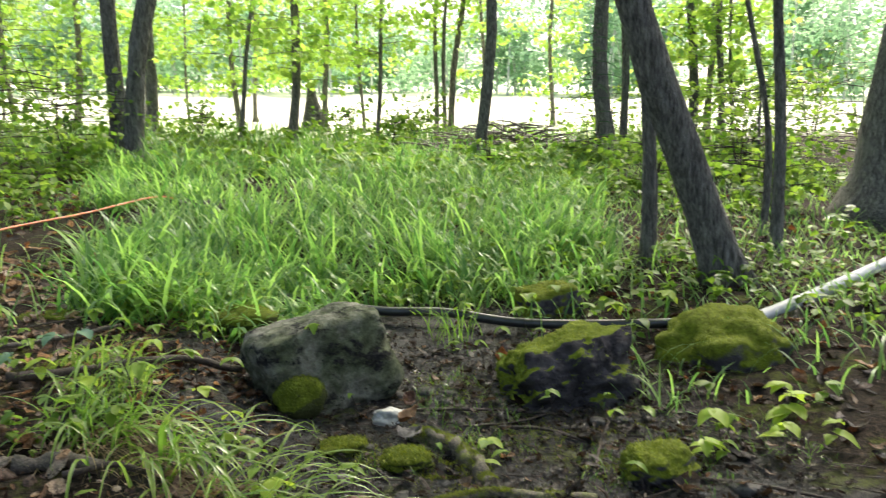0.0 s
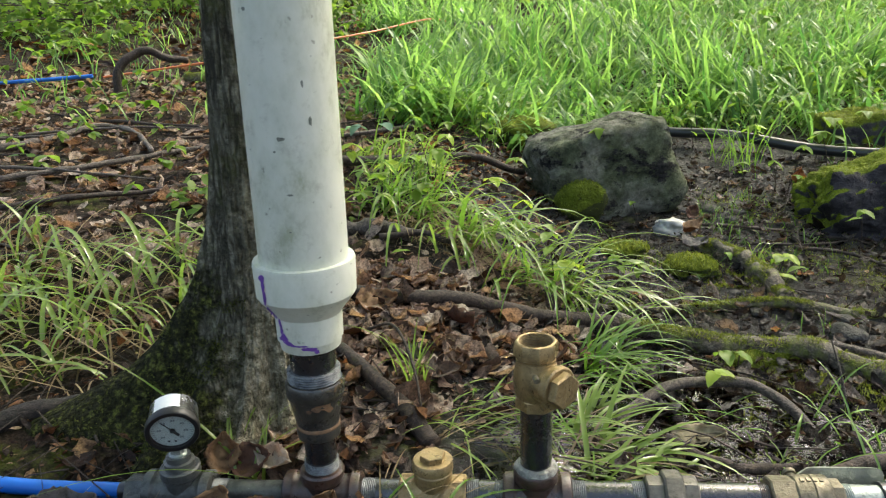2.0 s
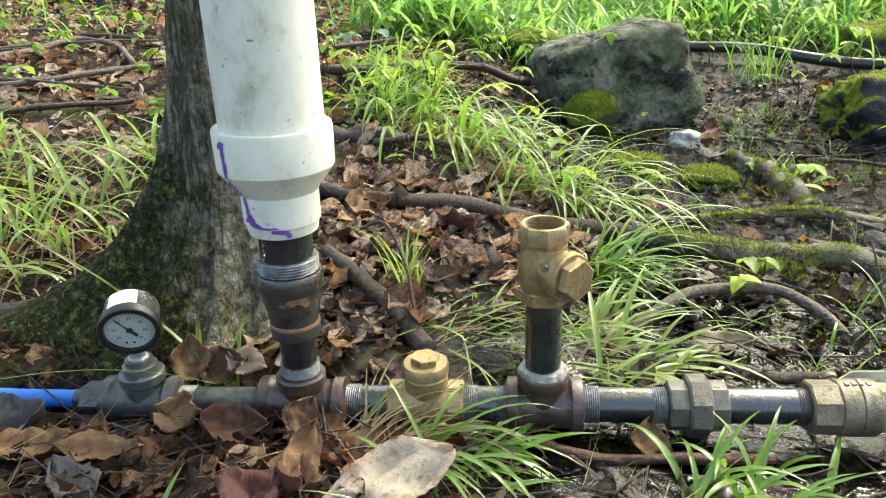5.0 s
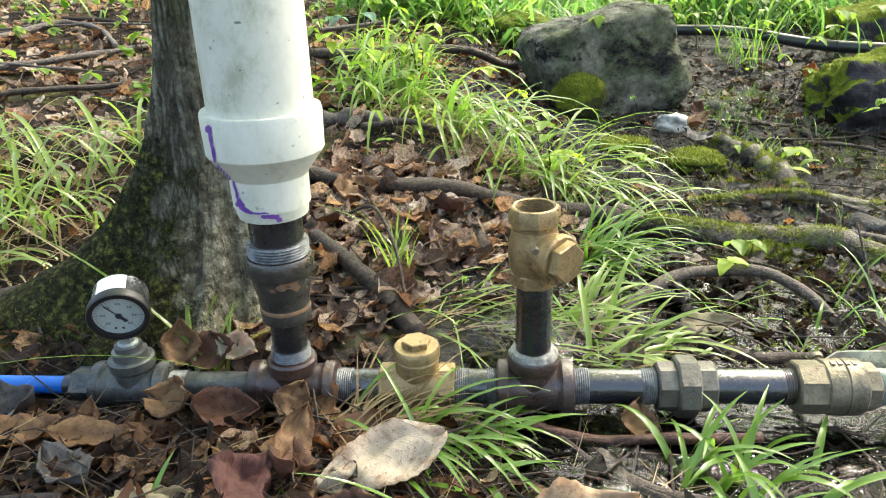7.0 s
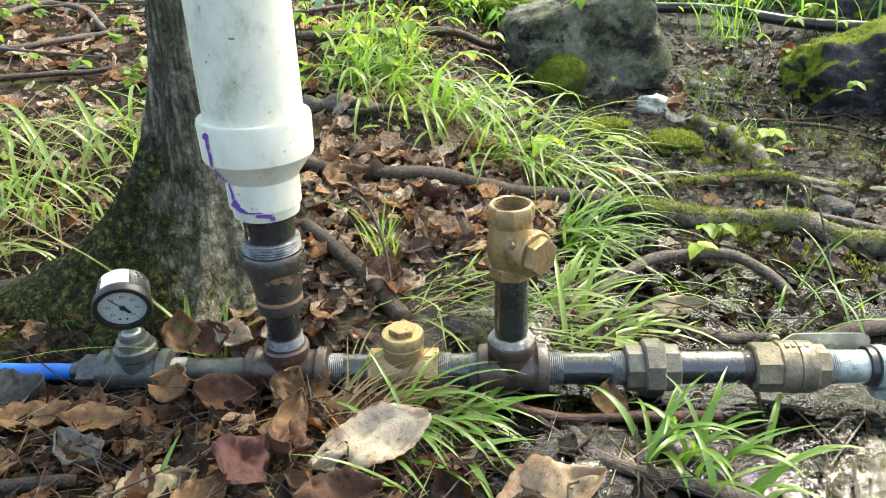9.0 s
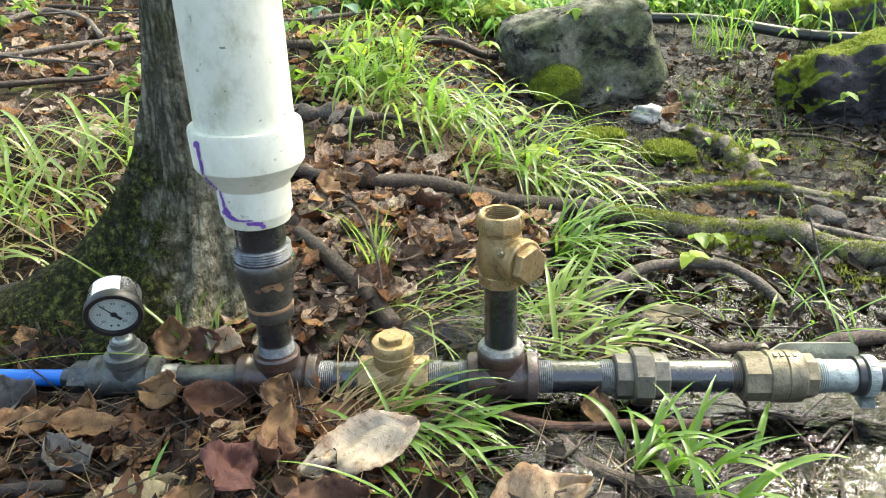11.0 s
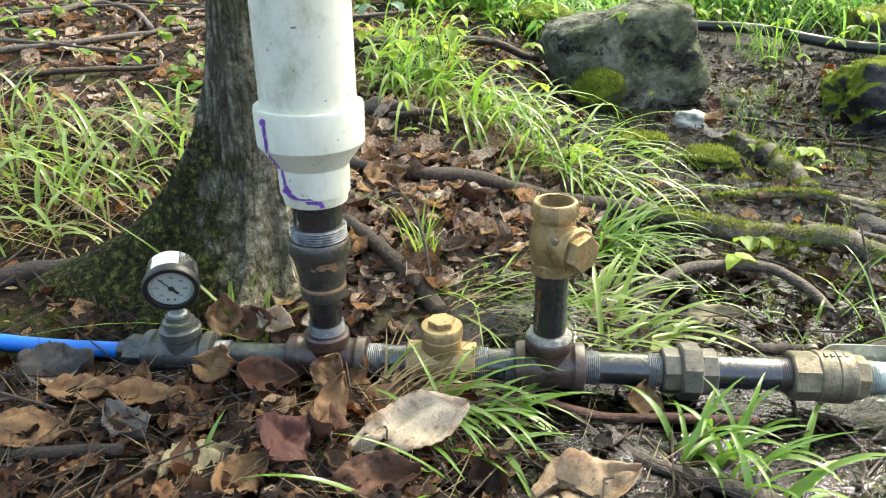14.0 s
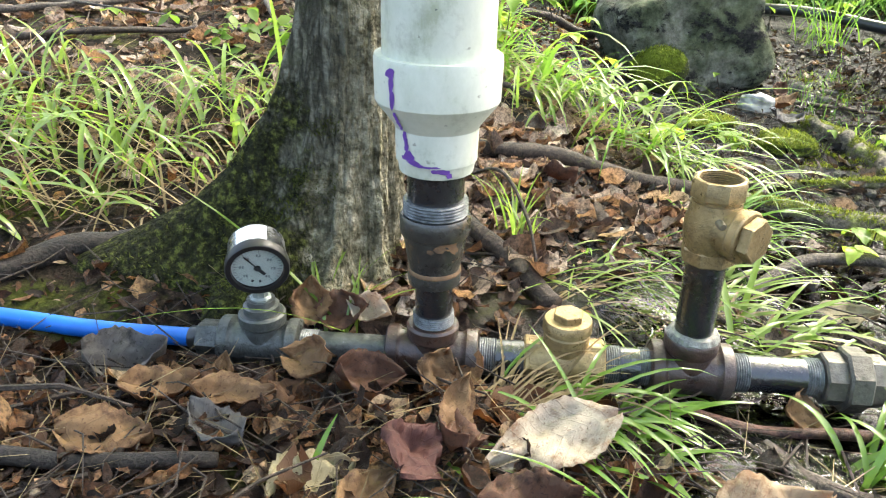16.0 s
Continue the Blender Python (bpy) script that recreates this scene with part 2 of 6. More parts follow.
def stone_mat(name, light, dark, moss, low, high, side=0.35, rear=0.0):
    """Rock, with moss where it faces the sky."""
    n = Nodes(name)
    grain = n.noise(11, 8, 0.68)
    colour = n.ramp(grain, (0.3, dark), (0.68, light))
    colour = n.mix(n.ramp(n.cells(22), (0.05, (0.6, 0.6, 0.6)), (0.3, (0, 0, 0))), colour, tuple(c * 0.45 for c in dark))
    cover = n.math("ADD", n.upward(side, rear), n.math("MULTIPLY", n.math("SUBTRACT", n.noise(24, 8, 0.8), 0.5), 1.15))
    cover = n.ramp(cover, (low, (0, 0, 0)), (high, (1, 1, 1)))
    green = n.ramp(n.noise(60, 5, 0.7), (0.3, tuple(c * 0.32 for c in moss)), (0.72, moss))
    n.bump(n.math("ADD", n.math("MULTIPLY", n.noise(38, 8, 0.75), 1.0), n.math("MULTIPLY", n.noise(150, 3), 0.5)), 0.9, 0.014)
    return n.done(n.mix(cover, colour, green), 0.85, None, None, 0.15)




def slab_mat():
    """Tan sandstone with black lichen crust and an olive film of algae."""
    n = Nodes("lichened_sandstone")
    grain = n.noise(30, 8, 0.72)
    colour = n.ramp(grain, (0.35, (0.09, 0.088, 0.073)), (0.5, (0.21, 0.205, 0.168)), (0.68, (0.36, 0.355, 0.3)))
    olive = n.ramp(n.noise(5.5, 6, 0.65), (0.38, (0, 0, 0)), (0.54, (0.85, 0.85, 0.85)))
    colour = n.mix(olive, colour, n.ramp(grain, (0.35, (0.03, 0.04, 0.018)), (0.68, (0.13, 0.155, 0.08))))
    crust = n.ramp(n.noise(7.5, 8, 0.75, n.stretch((1.0, 1.0, 1.4))), (0.53, (0, 0, 0)), (0.58, (1, 1, 1)))
    colour = n.mix(crust, colour, n.ramp(n.noise(80, 4), (0.35, (0.008, 0.008, 0.009)), (0.65, (0.05, 0.048, 0.045))))
    n.bump(n.math("ADD", n.math("MULTIPLY", n.noise(24, 9, 0.78), 1.0), n.math("MULTIPLY", crust, 0.25)), 1.0, 0.025)
    return n.done(colour, 0.88, None, None, 0.15)


slab_rock = slab_mat()
moss_rock = stone_mat("moss_capped_rock", (0.1, 0.092, 0.1), (0.02, 0.018, 0.02), (0.17, 0.21, 0.018), 0.0, 0.35)
half_moss_rock = stone_mat("half_mossy_rock", (0.07, 0.064, 0.07), (0.012, 0.011, 0.012), (0.19, 0.24, 0.02), -0.15, 0.2, 0.75, 1.15)
moss_cushion = stone_mat("moss_cushion", (0.06, 0.07, 0.02), (0.03, 0.035, 0.012), (0.15, 0.19, 0.018), -1.2, -0.6)
grey_rock = stone_mat("wet_grey_rock", (0.13, 0.124, 0.112), (0.035, 0.033, 0.03), (0.1, 0.12, 0.03), 1.05, 1.3)


def leaf_mat(name, dark, light, rough=0.45, share=1.3, through=True, spec=0.3):
    n = Nodes(name)
    pick = n.island()
    colour = n.ramp(pick, (0.0, dark), (0.55, tuple((a + b) / 2 for a, b in zip(dark, light))), (1.0, light))
    colour = n.mix(n.math("MULTIPLY", n.noise(35, 4), 0.45), colour, tuple(c * 0.55 for c in dark))
    glow = n.mix(1.0, colour, (share, share * 1.02, share * 0.75), "MULTIPLY")
    return n.done(colour, rough, None, glow if through else None, spec)


grass_green = leaf_mat("grass_green", (0.07, 0.18, 0.025), (0.24, 0.39, 0.07), 0.2, 1.4, True, 0.8)
grass_yellow = leaf_mat("sunny_grass", (0.09, 0.19, 0.028), (0.36, 0.47, 0.12), 0.2, 1.4, True, 0.8)
moss_sprig = leaf_mat("moss_sprigs", (0.1, 0.13, 0.014), (0.3, 0.34, 0.04), 0.6, 1.3)
dark_moss_sprig = leaf_mat("dark_moss_sprigs", (0.035, 0.045, 0.008), (0.19, 0.21, 0.035), 0.7, 0.8)
grass_dry = leaf_mat("dry_grass", (0.12, 0.085, 0.045), (0.46, 0.36, 0.21), 0.6)
meadow_green = leaf_mat("meadow_grass", (0.05, 0.14, 0.036), (0.27, 0.43, 0.12), 0.34, 2.0)
tree_leaf = leaf_mat("maple_leaf_green", (0.12, 0.23, 0.04), (0.32, 0.42, 0.09), 0.4, 2.4)
shrub_leaf = leaf_mat("shrub_leaf_green", (0.07, 0.15, 0.02), (0.18, 0.26, 0.04), 0.45, 1.9)
seedling_leaf = leaf_mat("seedling_leaf_green", (0.12, 0.22, 0.03), (0.26, 0.38, 0.06), 0.42, 1.5)
lime_leaf = leaf_mat("lime_leaf_green", (0.24, 0.36, 0.04), (0.42, 0.53, 0.08), 0.4, 1.5)
needle_green = leaf_mat("spruce_needle_green", (0.03, 0.075, 0.035), (0.08, 0.16, 0.08), 0.5, 1.2)
blue_leaf = leaf_mat("bluish_leaf", (0.1, 0.2, 0.13), (0.17, 0.3, 0.2), 0.4, 1.2)
# Far wood: leaf and trunk colours are paled to carry the haze of distance.
hazed_leaf = leaf_mat("hazed_distant_leaf", (0.2, 0.33, 0.24), (0.4, 0.56, 0.43), 0.7, 1.6)
hazed_trunk = plain("hazed_distant_trunk", (0.55, 0.56, 0.53), 0.8, 3, 0.25)


def litter_mat(name, stops, rough=0.55):
    n = Nodes(name)
    pick = n.island()
    colour = n.ramp(pick, *stops)
    blotch = n.noise(75, 5, 0.7)
    colour = n.mix(n.ramp(blotch, (0.46, (0, 0, 0)), (0.64, (0.8, 0.8, 0.8))), colour, (0.022, 0.013, 0.009))
    speck = n.ramp(n.noise(230, 4, 0.7), (0.4, (0.5, 0.5, 0.5)), (0.5, (1.0, 1.0, 1.0)), (0.64, (1.25, 1.22, 1.2)))
    colour = n.mix(1.0, colour, speck, "MULTIPLY")
    n.bump(n.noise(110, 7, 0.75), 0.9, 0.005)
    glow = n.mix(1.0, colour, (0.75, 0.56, 0.36), "MULTIPLY")
    return n.done(colour, rough, None, glow, 0.4)


litter = litter_mat("dead_leaf_litter", ((0.0, (0.012, 0.007, 0.005)), (0.38, (0.04, 0.021, 0.013)), (0.62, (0.115, 0.056, 0.03)), (0.8, (0.27, 0.14, 0.066)), (0.93, (0.44, 0.28, 0.15)), (1.0, (0.56, 0.45, 0.33))), 0.42)
bank_litter = litter_mat("greyed_leaf_litter", ((0.0, (0.05, 0.034, 0.027)), (0.25, (0.17, 0.117, 0.09)), (0.5, (0.33, 0.225, 0.17)), (0.74, (0.5, 0.38, 0.29)), (1.0, (0.68, 0.6, 0.51))), 0.38)


wet_litter = litter_mat("sodden_leaf_litter", ((0.0, (0.013, 0.0115, 0.01)), (0.4, (0.038, 0.033, 0.029)), (0.8, (0.09, 0.075, 0.064)), (1.0, (0.22, 0.19, 0.165))), 0.25)


hollow_leaf = litter_mat("grey_leaf_litter", ((0.0, (0.03, 0.027, 0.024)), (0.4, (0.1, 0.09, 0.08)), (0.75, (0.2, 0.18, 0.16)), (0.93, (0.34, 0.3, 0.26)), (1.0, (0.4, 0.24, 0.14))), 0.34)


def dead_leaf_mat(name, base, blotch_colour, amount):
    n = Nodes(name)
    apart = n.node("ShaderNodeSeparateXYZ")
    n.feed(apart.inputs[0], n.coord)
    rim = n.math("ADD", n.math("MULTIPLY", n.math("ABSOLUTE", apart.outputs[1]), 4.2), n.math("MULTIPLY", n.math("ABSOLUTE", apart.outputs[0]), 1.4))
    patch = n.ramp(n.math("ADD", n.noise(42, 7, 0.75), rim), (amount + 0.08, (0, 0, 0)), (amount + 0.24, (1, 1, 1)))
    colour = n.mix(patch, n.ramp(n.noise(120, 3), (0.3, tuple(c * 0.75 for c in base)), (0.7, base)), blotch_colour)
    spots = n.ramp(n.noise(260, 3, 0.6), (0.6, (0, 0, 0)), (0.68, (0.7, 0.7, 0.7)))
    colour = n.mix(spots, colour, tuple(c * 0.7 for c in blotch_colour))
    slant = n.math("ADD", n.math("MULTIPLY", n.math("ABSOLUTE", apart.outputs[1]), -1.0), apart.outputs[0])
    vein = n.math("SINE", n.math("MULTIPLY", slant, 480.0))
    vein = n.ramp(vein, (0.93, (0, 0, 0)), (1.0, (0.22, 0.22, 0.22)))
    colour = n.mix(vein, colour, tuple(c * 0.5 for c in base))
    n.bump(n.math("ADD", n.noise(70, 7, 0.75), vein), 0.7, 0.004)
    return n.done(colour, 0.6, None, n.mix(1.0, colour, (0.6, 0.4, 0.22), "MULTIPLY"))


leaf_pale = dead_leaf_mat("pale_speckled_leaf", (0.78, 0.69, 0.53), (0.36, 0.21, 0.12), 0.55)
leaf_buff = dead_leaf_mat("buff_leaf", (0.6, 0.45, 0.29), (0.3, 0.17, 0.09), 0.54)
leaf_tan = dead_leaf_mat("tan_leaf", (0.36, 0.215, 0.105), (0.13, 0.065, 0.032), 0.5)
leaf_brown = dead_leaf_mat("russet_leaf", (0.2, 0.1, 0.06), (0.06, 0.03, 0.02), 0.52)
leaf_red = dead_leaf_mat("dull_red_leaf", (0.15, 0.06, 0.05), (0.07, 0.03, 0.028), 0.6)
leaf_grey = dead_leaf_mat("wet_grey_leaf", (0.2, 0.19, 0.18), (0.06, 0.055, 0.05), 0.55)
leaf_yellow = dead_leaf_mat("yellow_green_leaf", (0.48, 0.43, 0.27), (0.26, 0.2, 0.1), 0.55)
leaf_orange = dead_leaf_mat("orange_leaf", (0.55, 0.2, 0.06), (0.3, 0.1, 0.03), 0.6)


def ground_mat():
    n = Nodes("forest_soil")
    fine, broad = n.noise(46, 9, 0.75), n.noise(3.2, 5, 0.6)
    crumbs = n.cells(85)
    colour = n.ramp(fine, (0.38, (0.007, 0.0055, 0.0045)), (0.5, (0.024, 0.018, 0.013)), (0.6, (0.06, 0.043, 0.03)), (0.7, (0.15, 0.105, 0.07)))
    colour = n.mix(n.ramp(crumbs, (0.08, (0.5, 0.5, 0.5)), (0.3, (0, 0, 0))), colour, n.ramp(n.noise(19, 4), (0.42, (0.012, 0.009, 0.007)), (0.62, (0.17, 0.12, 0.08))))
    moss = n.ramp(n.noise(4.5, 7, 0.72), (0.53, (0, 0, 0)), (0.62, (1, 1, 1)))
    colour = n.mix(n.math("MULTIPLY", moss, 0.85), colour, n.ramp(n.noise(90, 4), (0.3, (0.022, 0.028, 0.007)), (0.7, (0.12, 0.14, 0.022))))
    apart = n.node("ShaderNodeSeparateXYZ")
    n.feed(apart.inputs[0], n.coord)
    # Meadow paled towards white: the sun's glare on dry grass is in this colour.
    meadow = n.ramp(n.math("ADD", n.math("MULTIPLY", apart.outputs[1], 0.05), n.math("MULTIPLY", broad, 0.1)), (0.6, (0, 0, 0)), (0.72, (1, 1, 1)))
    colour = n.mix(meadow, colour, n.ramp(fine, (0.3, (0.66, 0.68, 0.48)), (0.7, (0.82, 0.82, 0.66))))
    n.bump(n.math("ADD", fine, n.math("MULTIPLY", n.noise(140, 5, 0.75), 0.7)), 1.0, 0.02)
    damp = n.math("MULTIPLY", n.ramp(n.math("ADD", apart.outputs[0], n.math("MULTIPLY", broad, 0.7)), (0.32, (0, 0, 0)), (0.55, (1, 1, 1))), n.ramp(n.math("MULTIPLY", apart.outputs[0], 0.4), (0.68, (1, 1, 1)), (0.8, (0, 0, 0))))
    damp = n.math("MULTIPLY", damp, n.ramp(n.math("MULTIPLY", apart.outputs[1], 0.2), (0.5, (1, 1, 1)), (0.66, (0, 0, 0))))
    damp = n.math("MULTIPLY", damp, n.ramp(n.math("ADD", n.math("ADD", apart.outputs[1], 1.0), n.math("MULTIPLY", broad, 0.5)), (0.5, (0, 0, 0)), (0.8, (1, 1, 1))))
    mud = n.ramp(fine, (0.36, (0.006, 0.006, 0.0056)), (0.48, (0.03, 0.029, 0.027)), (0.6, (0.075, 0.073, 0.066)), (0.72, (0.18, 0.175, 0.16)))
    colour = n.mix(n.math("MULTIPLY", damp, n.math("SUBTRACT", 1.0, n.math("MULTIPLY", moss, 0.8))), colour, mud)
    film = n.ramp(n.noise(14, 5, 0.65), (0.45, (0.07,)), (0.62, (0.3,)))
    wet = n.math("MULTIPLY", damp, n.ramp(n.math("ADD", n.math("MULTIPLY", apart.outputs[1], 0.7), n.math("MULTIPLY", broad, 0.3)), (0.45, (1, 1, 1)), (0.7, (0.18, 0.18, 0.18))))
    return n.done(colour, n.mix(wet, (0.9, 0.9, 0.9), film), None, None, n.mix(wet, (0.1, 0.1, 0.1), (1.0, 1.0, 1.0)))


soil = ground_mat()


def water_mat():
    n = Nodes("shallow_water")
    n.bsdf.inputs["Transmission Weight"].default_value = 1.0
    n.bsdf.inputs["IOR"].default_value = 1.33
    n.bump(n.math("ADD", n.noise(15, 3, 0.55), n.math("MULTIPLY", n.noise(44, 3), 0.4)), 1.0, 0.0095)
    return n.done((0.3, 0.285, 0.25), 0.03)


water_film = water_mat()


# ---- building helpers ----
class Soup:
    """Vertices and faces of one mesh."""

    def __init__(self):
        self.v, self.f = [], []

    def add(self, verts, faces):
        k = len(self.v)
        self.v.extend(verts)
        self.f.extend([tuple(i + k for i in face) for face in faces])
        return self

    def lathe(self, profile, m=None, seg=28, turn=0.0, close=True):
        """A turned body: (height, radius) pairs along the z axis of m."""
        m = m or Matrix()
        rows = []
        for h, r in profile:
            rows.append([tuple(m @ Vector((r * math.cos(turn + 2 * math.pi * i / seg), r * math.sin(turn + 2 * math.pi * i / seg), h))) for i in range(seg)])
        faces = []
        for a in range(len(rows) - 1):
            for i in range(seg):
                j = (i + 1) % seg
                faces.append((a * seg + i, a * seg + j, (a + 1) * seg + j, (a + 1) * seg + i))
        if close:
            faces.append(tuple(reversed(range(seg))))
            faces.append(tuple((len(rows) - 1) * seg + i for i in range(seg)))
        return self.add([p for row in rows for p in row], faces)

    def tube(self, points, radii, seg=10, rough=0.0, freq=20.0):
        pts = [Vector(p) for p in points]
        rows, side = [], None
        for i, p in enumerate(pts):
            way = (pts[min(i + 1, len(pts) - 1)] - pts[max(i - 1, 0)]).normalized()
            if side is None:
                side = way.orthogonal().normalized()
            side = (side - way * side.dot(way)).normalized()
            up = way.cross(side)
            r = radii[i] if isinstance(radii, (list, tuple)) else radii
            row = []
            for k in range(seg):
                a = 2 * math.pi * k / seg
                d = side * math.cos(a) + up * math.sin(a)
                q = p + d * r
                if rough:
                    q += d * r * rough * noise.noise(q * freq)
                row.append(tuple(q))
            rows.append(row)
        faces = [(a * seg + i, a * seg + (i + 1) % seg, (a + 1) * seg + (i + 1) % seg, (a + 1) * seg + i) for a in range(len(rows) - 1) for i in range(seg)]
        faces += [tuple(reversed(range(seg))), tuple((len(rows) - 1) * seg + i for i in range(seg))]
        return self.add([p for row in rows for p in row], faces)

    def box(self, lo, hi, m=None):
        m = m or Matrix()
        (a, b, c), (d, e, f) = lo, hi
        v = [tuple(m @ Vector(p)) for p in ((a, b, c), (d, b, c), (d, e, c), (a, e, c), (a, b, f), (d, b, f), (d, e, f), (a, e, f))]
        return self.add(v, [(3, 2, 1, 0), (4, 5, 6, 7), (0, 1, 5, 4), (1, 2, 6, 5), (2, 3, 7, 6), (3, 0, 4, 7)])

    def blade(self, base, heading, length, width, tilt, droop, n=5, fold=0.0):
        """A grass blade that rises, leans over and hangs."""
        p, ca, sa = Vector(base), math.cos(heading), math.sin(heading)
        side, verts = Vector((-sa, ca, 0)), []
        step = length / n
        for i in range(n + 1):
            s = i / n
            w = width * (0.55 + 0.9 * s - 1.42 * s * s) * 0.85 if i < n else width * 0.04
            lift = Vector((0, 0, fold * w))
            verts += [tuple(p - side * w + lift), tuple(p), tuple(p + side * w + lift)] if fold else [tuple(p - side * w), tuple(p + side * w)]
            lean = tilt + droop * (s + 0.5 / n) ** 1.4
            p = p + Vector((ca * math.sin(lean), sa * math.sin(lean), math.cos(lean))) * step
        k = 3 if fold else 2
        faces = []
        for i in range(n):
            for j in range(k - 1):
                faces.append((i * k + j, i * k + j + 1, (i + 1) * k + j + 1, (i + 1) * k + j))
        return self.add(verts, faces)

    def leaf(self, m, length, width, curl=0.2, kind=0):
        """A small green leaf: pointed oval (0) or lobed (1), folded along its midrib."""
        w, c = width / 2, curl * length
        if kind == 0:
            v = [(0, 0, 0), (length * 0.45, 0, -c * 0.2), (length, 0, -c), (length * 0.25, w * 0.8, c * 0.15), (length * 0.6, w * 0.85, -c * 0.15), (length * 0.25, -w * 0.8, c * 0.15), (length * 0.6, -w * 0.85, -c * 0.15)]
            f = [(0, 1, 4, 3), (1, 2, 4), (0, 5, 6, 1), (1, 6, 2)]
        else:
            v = [(0, 0, 0), (length * 0.5, 0, -c * 0.2), (length, 0, -c), (length * 0.62, w * 0.4, -c * 0.3), (length * 0.72, w, -c * 0.7), (length * 0.3, w * 0.62, 0), (length * 0.1, w * 0.9, -c * 0.3), (length * 0.62, -w * 0.4, -c * 0.3), (length * 0.72, -w, -c * 0.7), (length * 0.3, -w * 0.62, 0), (length * 0.1, -w * 0.9, -c * 0.3)]
            f = [(0, 1, 5), (0, 5, 6), (1, 3, 4, 5), (1, 2, 3), (0, 9, 1), (0, 10, 9), (1, 9, 8, 7), (1, 7, 2)]
        return self.add([tuple(m @ Vector(p)) for p in v], f)

    def broad(self, m, length, width, curl=0.2, fold=0.25, tip=0.75):
        """A thin green leaf with a rounded base and a drawn-out tip, folded along its midrib."""
        nu, nv, k = 8, 4, len(self.v)
        for i in range(nu + 1):
            u = i / nu
            w = width * 0.5 * math.sin(math.pi * min(1.0, 0.06 + 0.94 * u) ** tip) ** 0.8 * (1.07 if i % 2 else 0.95)
            for j in range(nv + 1):
                v = 2 * j / nv - 1
                self.v.append(tuple(m @ Vector((u * length - 0.06 * length * abs(v) * (1 - u), v * w, fold * abs(v) * w - curl * length * u * u + 0.03 * length * math.sin(7 * u + 3 * v)))))
        for i in range(nu):
            for j in range(nv):
                a = k + i * (nv + 1) + j
                self.f.append((a, a + 1, a + nv + 2, a + nv + 1))
        return self

    def mesh(self, name, sharp=38):
        me = bpy.data.meshes.new(name)
        me.from_pydata(self.v, [], self.f)
        me.polygons.foreach_set("use_smooth", [True] * len(me.polygons))
        me.update()
        if sharp:
            me.set_sharp_from_angle(angle=radians(sharp))
        return me


def part(name, soup, material, parent, label="", sharp=38):
    """One mesh under a thing or a part, in the thing's own axes."""
    ob = new(name, soup.mesh(name, sharp))
    ob.data.materials.append(material)
    ob.parent = parent
    return tagged(ob, label)


def thing(name, label, category, at=(0, 0, 0), group="", soup=None, material=None, kind="", sharp=38):
    """A top-level thing: an Empty at its base, or one mesh."""
    ob = new(name, soup.mesh(name, sharp) if soup else None)
    if soup:
        ob.data.materials.append(material)
    ob.location = at
    return tagged(ob, label, category, group, kind)


def ease(a, b, v):
    u = min(max((v - a) / (b - a), 0.0), 1.0)
    return u * u * (3 - 2 * u)


def ground_height(x, y):
    """The lie of the land: a bank, a wet hollow beside it, a slope up to the meadow."""
    bank = 0.085 + (0.125 * y if y > 0 else 0.03 * y)
    hollow = 0.03 + 0.02 * min(y, 1.2) + 0.14 * max(y - 1.2, 0)
    w = ease(0, 0.6, x) * (1 - 0.6 * ease(1.6, 2.8, x)) * (1 - 0.7 * ease(3, 8, y))
    trench = 0.034 * math.exp(-(((y - 0.02) / 0.075) ** 2)) * (1 - ease(0.1, 0.45, x)) * ease(-0.6, -0.3, x)
    return bank + (hollow - bank) * w + 0.035 * max(y - 3, 0) - 0.05 * max(y, -3) - 0.018 * x * (1 - ease(4, 12, abs(x))) - trench


def bumps(x, y):
    near = 1 - ease(3, 9, abs(x) + abs(y))
    p = Vector((x, y, 0))
    wet = ease(0.1, 0.6, x) * (1 - ease(1.4, 2.4, y))
    return 0.016 * noise.noise(p * 5.3) + near * (0.008 + 0.006 * wet) * noise.noise(p * 17) + near * (0.003 + 0.005 * wet) * noise.noise(p * 41) + 0.05 * noise.noise(p * 0.5) * ease(3, 8, abs(x) + abs(y))


def land(x, y, lift=0.0):
    return Vector((x, y, ground_height(x, y) + bumps(x, y) + lift))


# ---- ground ----
def axis_steps(lo, hi, step, reach, grow):
    out = [lo + i * step for i in range(int((hi - lo) / step) + 1)]
    for sign, edge in ((-1, out[0]), (1, out[-1])):
        s, p, more = step, edge, []
        while abs(p - edge) < reach:
            s *= grow
            p += sign * s
            more.append(p)
        out = more[::-1] + out if sign < 0 else out + more
    return out


def build_ground():
    xs, ys = axis_steps(-0.8, 1.6, 0.014, 400, 1.11), axis_steps(-0.5, 2.4, 0.014, 400, 1.11)
    nx, soup = len(xs), Soup()
    soup.v = [tuple(land(x, y)) for y in ys for x in xs]
    soup.f = [(j * nx + i, j * nx + i + 1, (j + 1) * nx + i + 1, (j + 1) * nx + i) for j in range(len(ys) - 1) for i in range(nx - 1)]
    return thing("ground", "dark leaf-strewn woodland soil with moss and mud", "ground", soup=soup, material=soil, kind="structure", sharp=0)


build_ground()


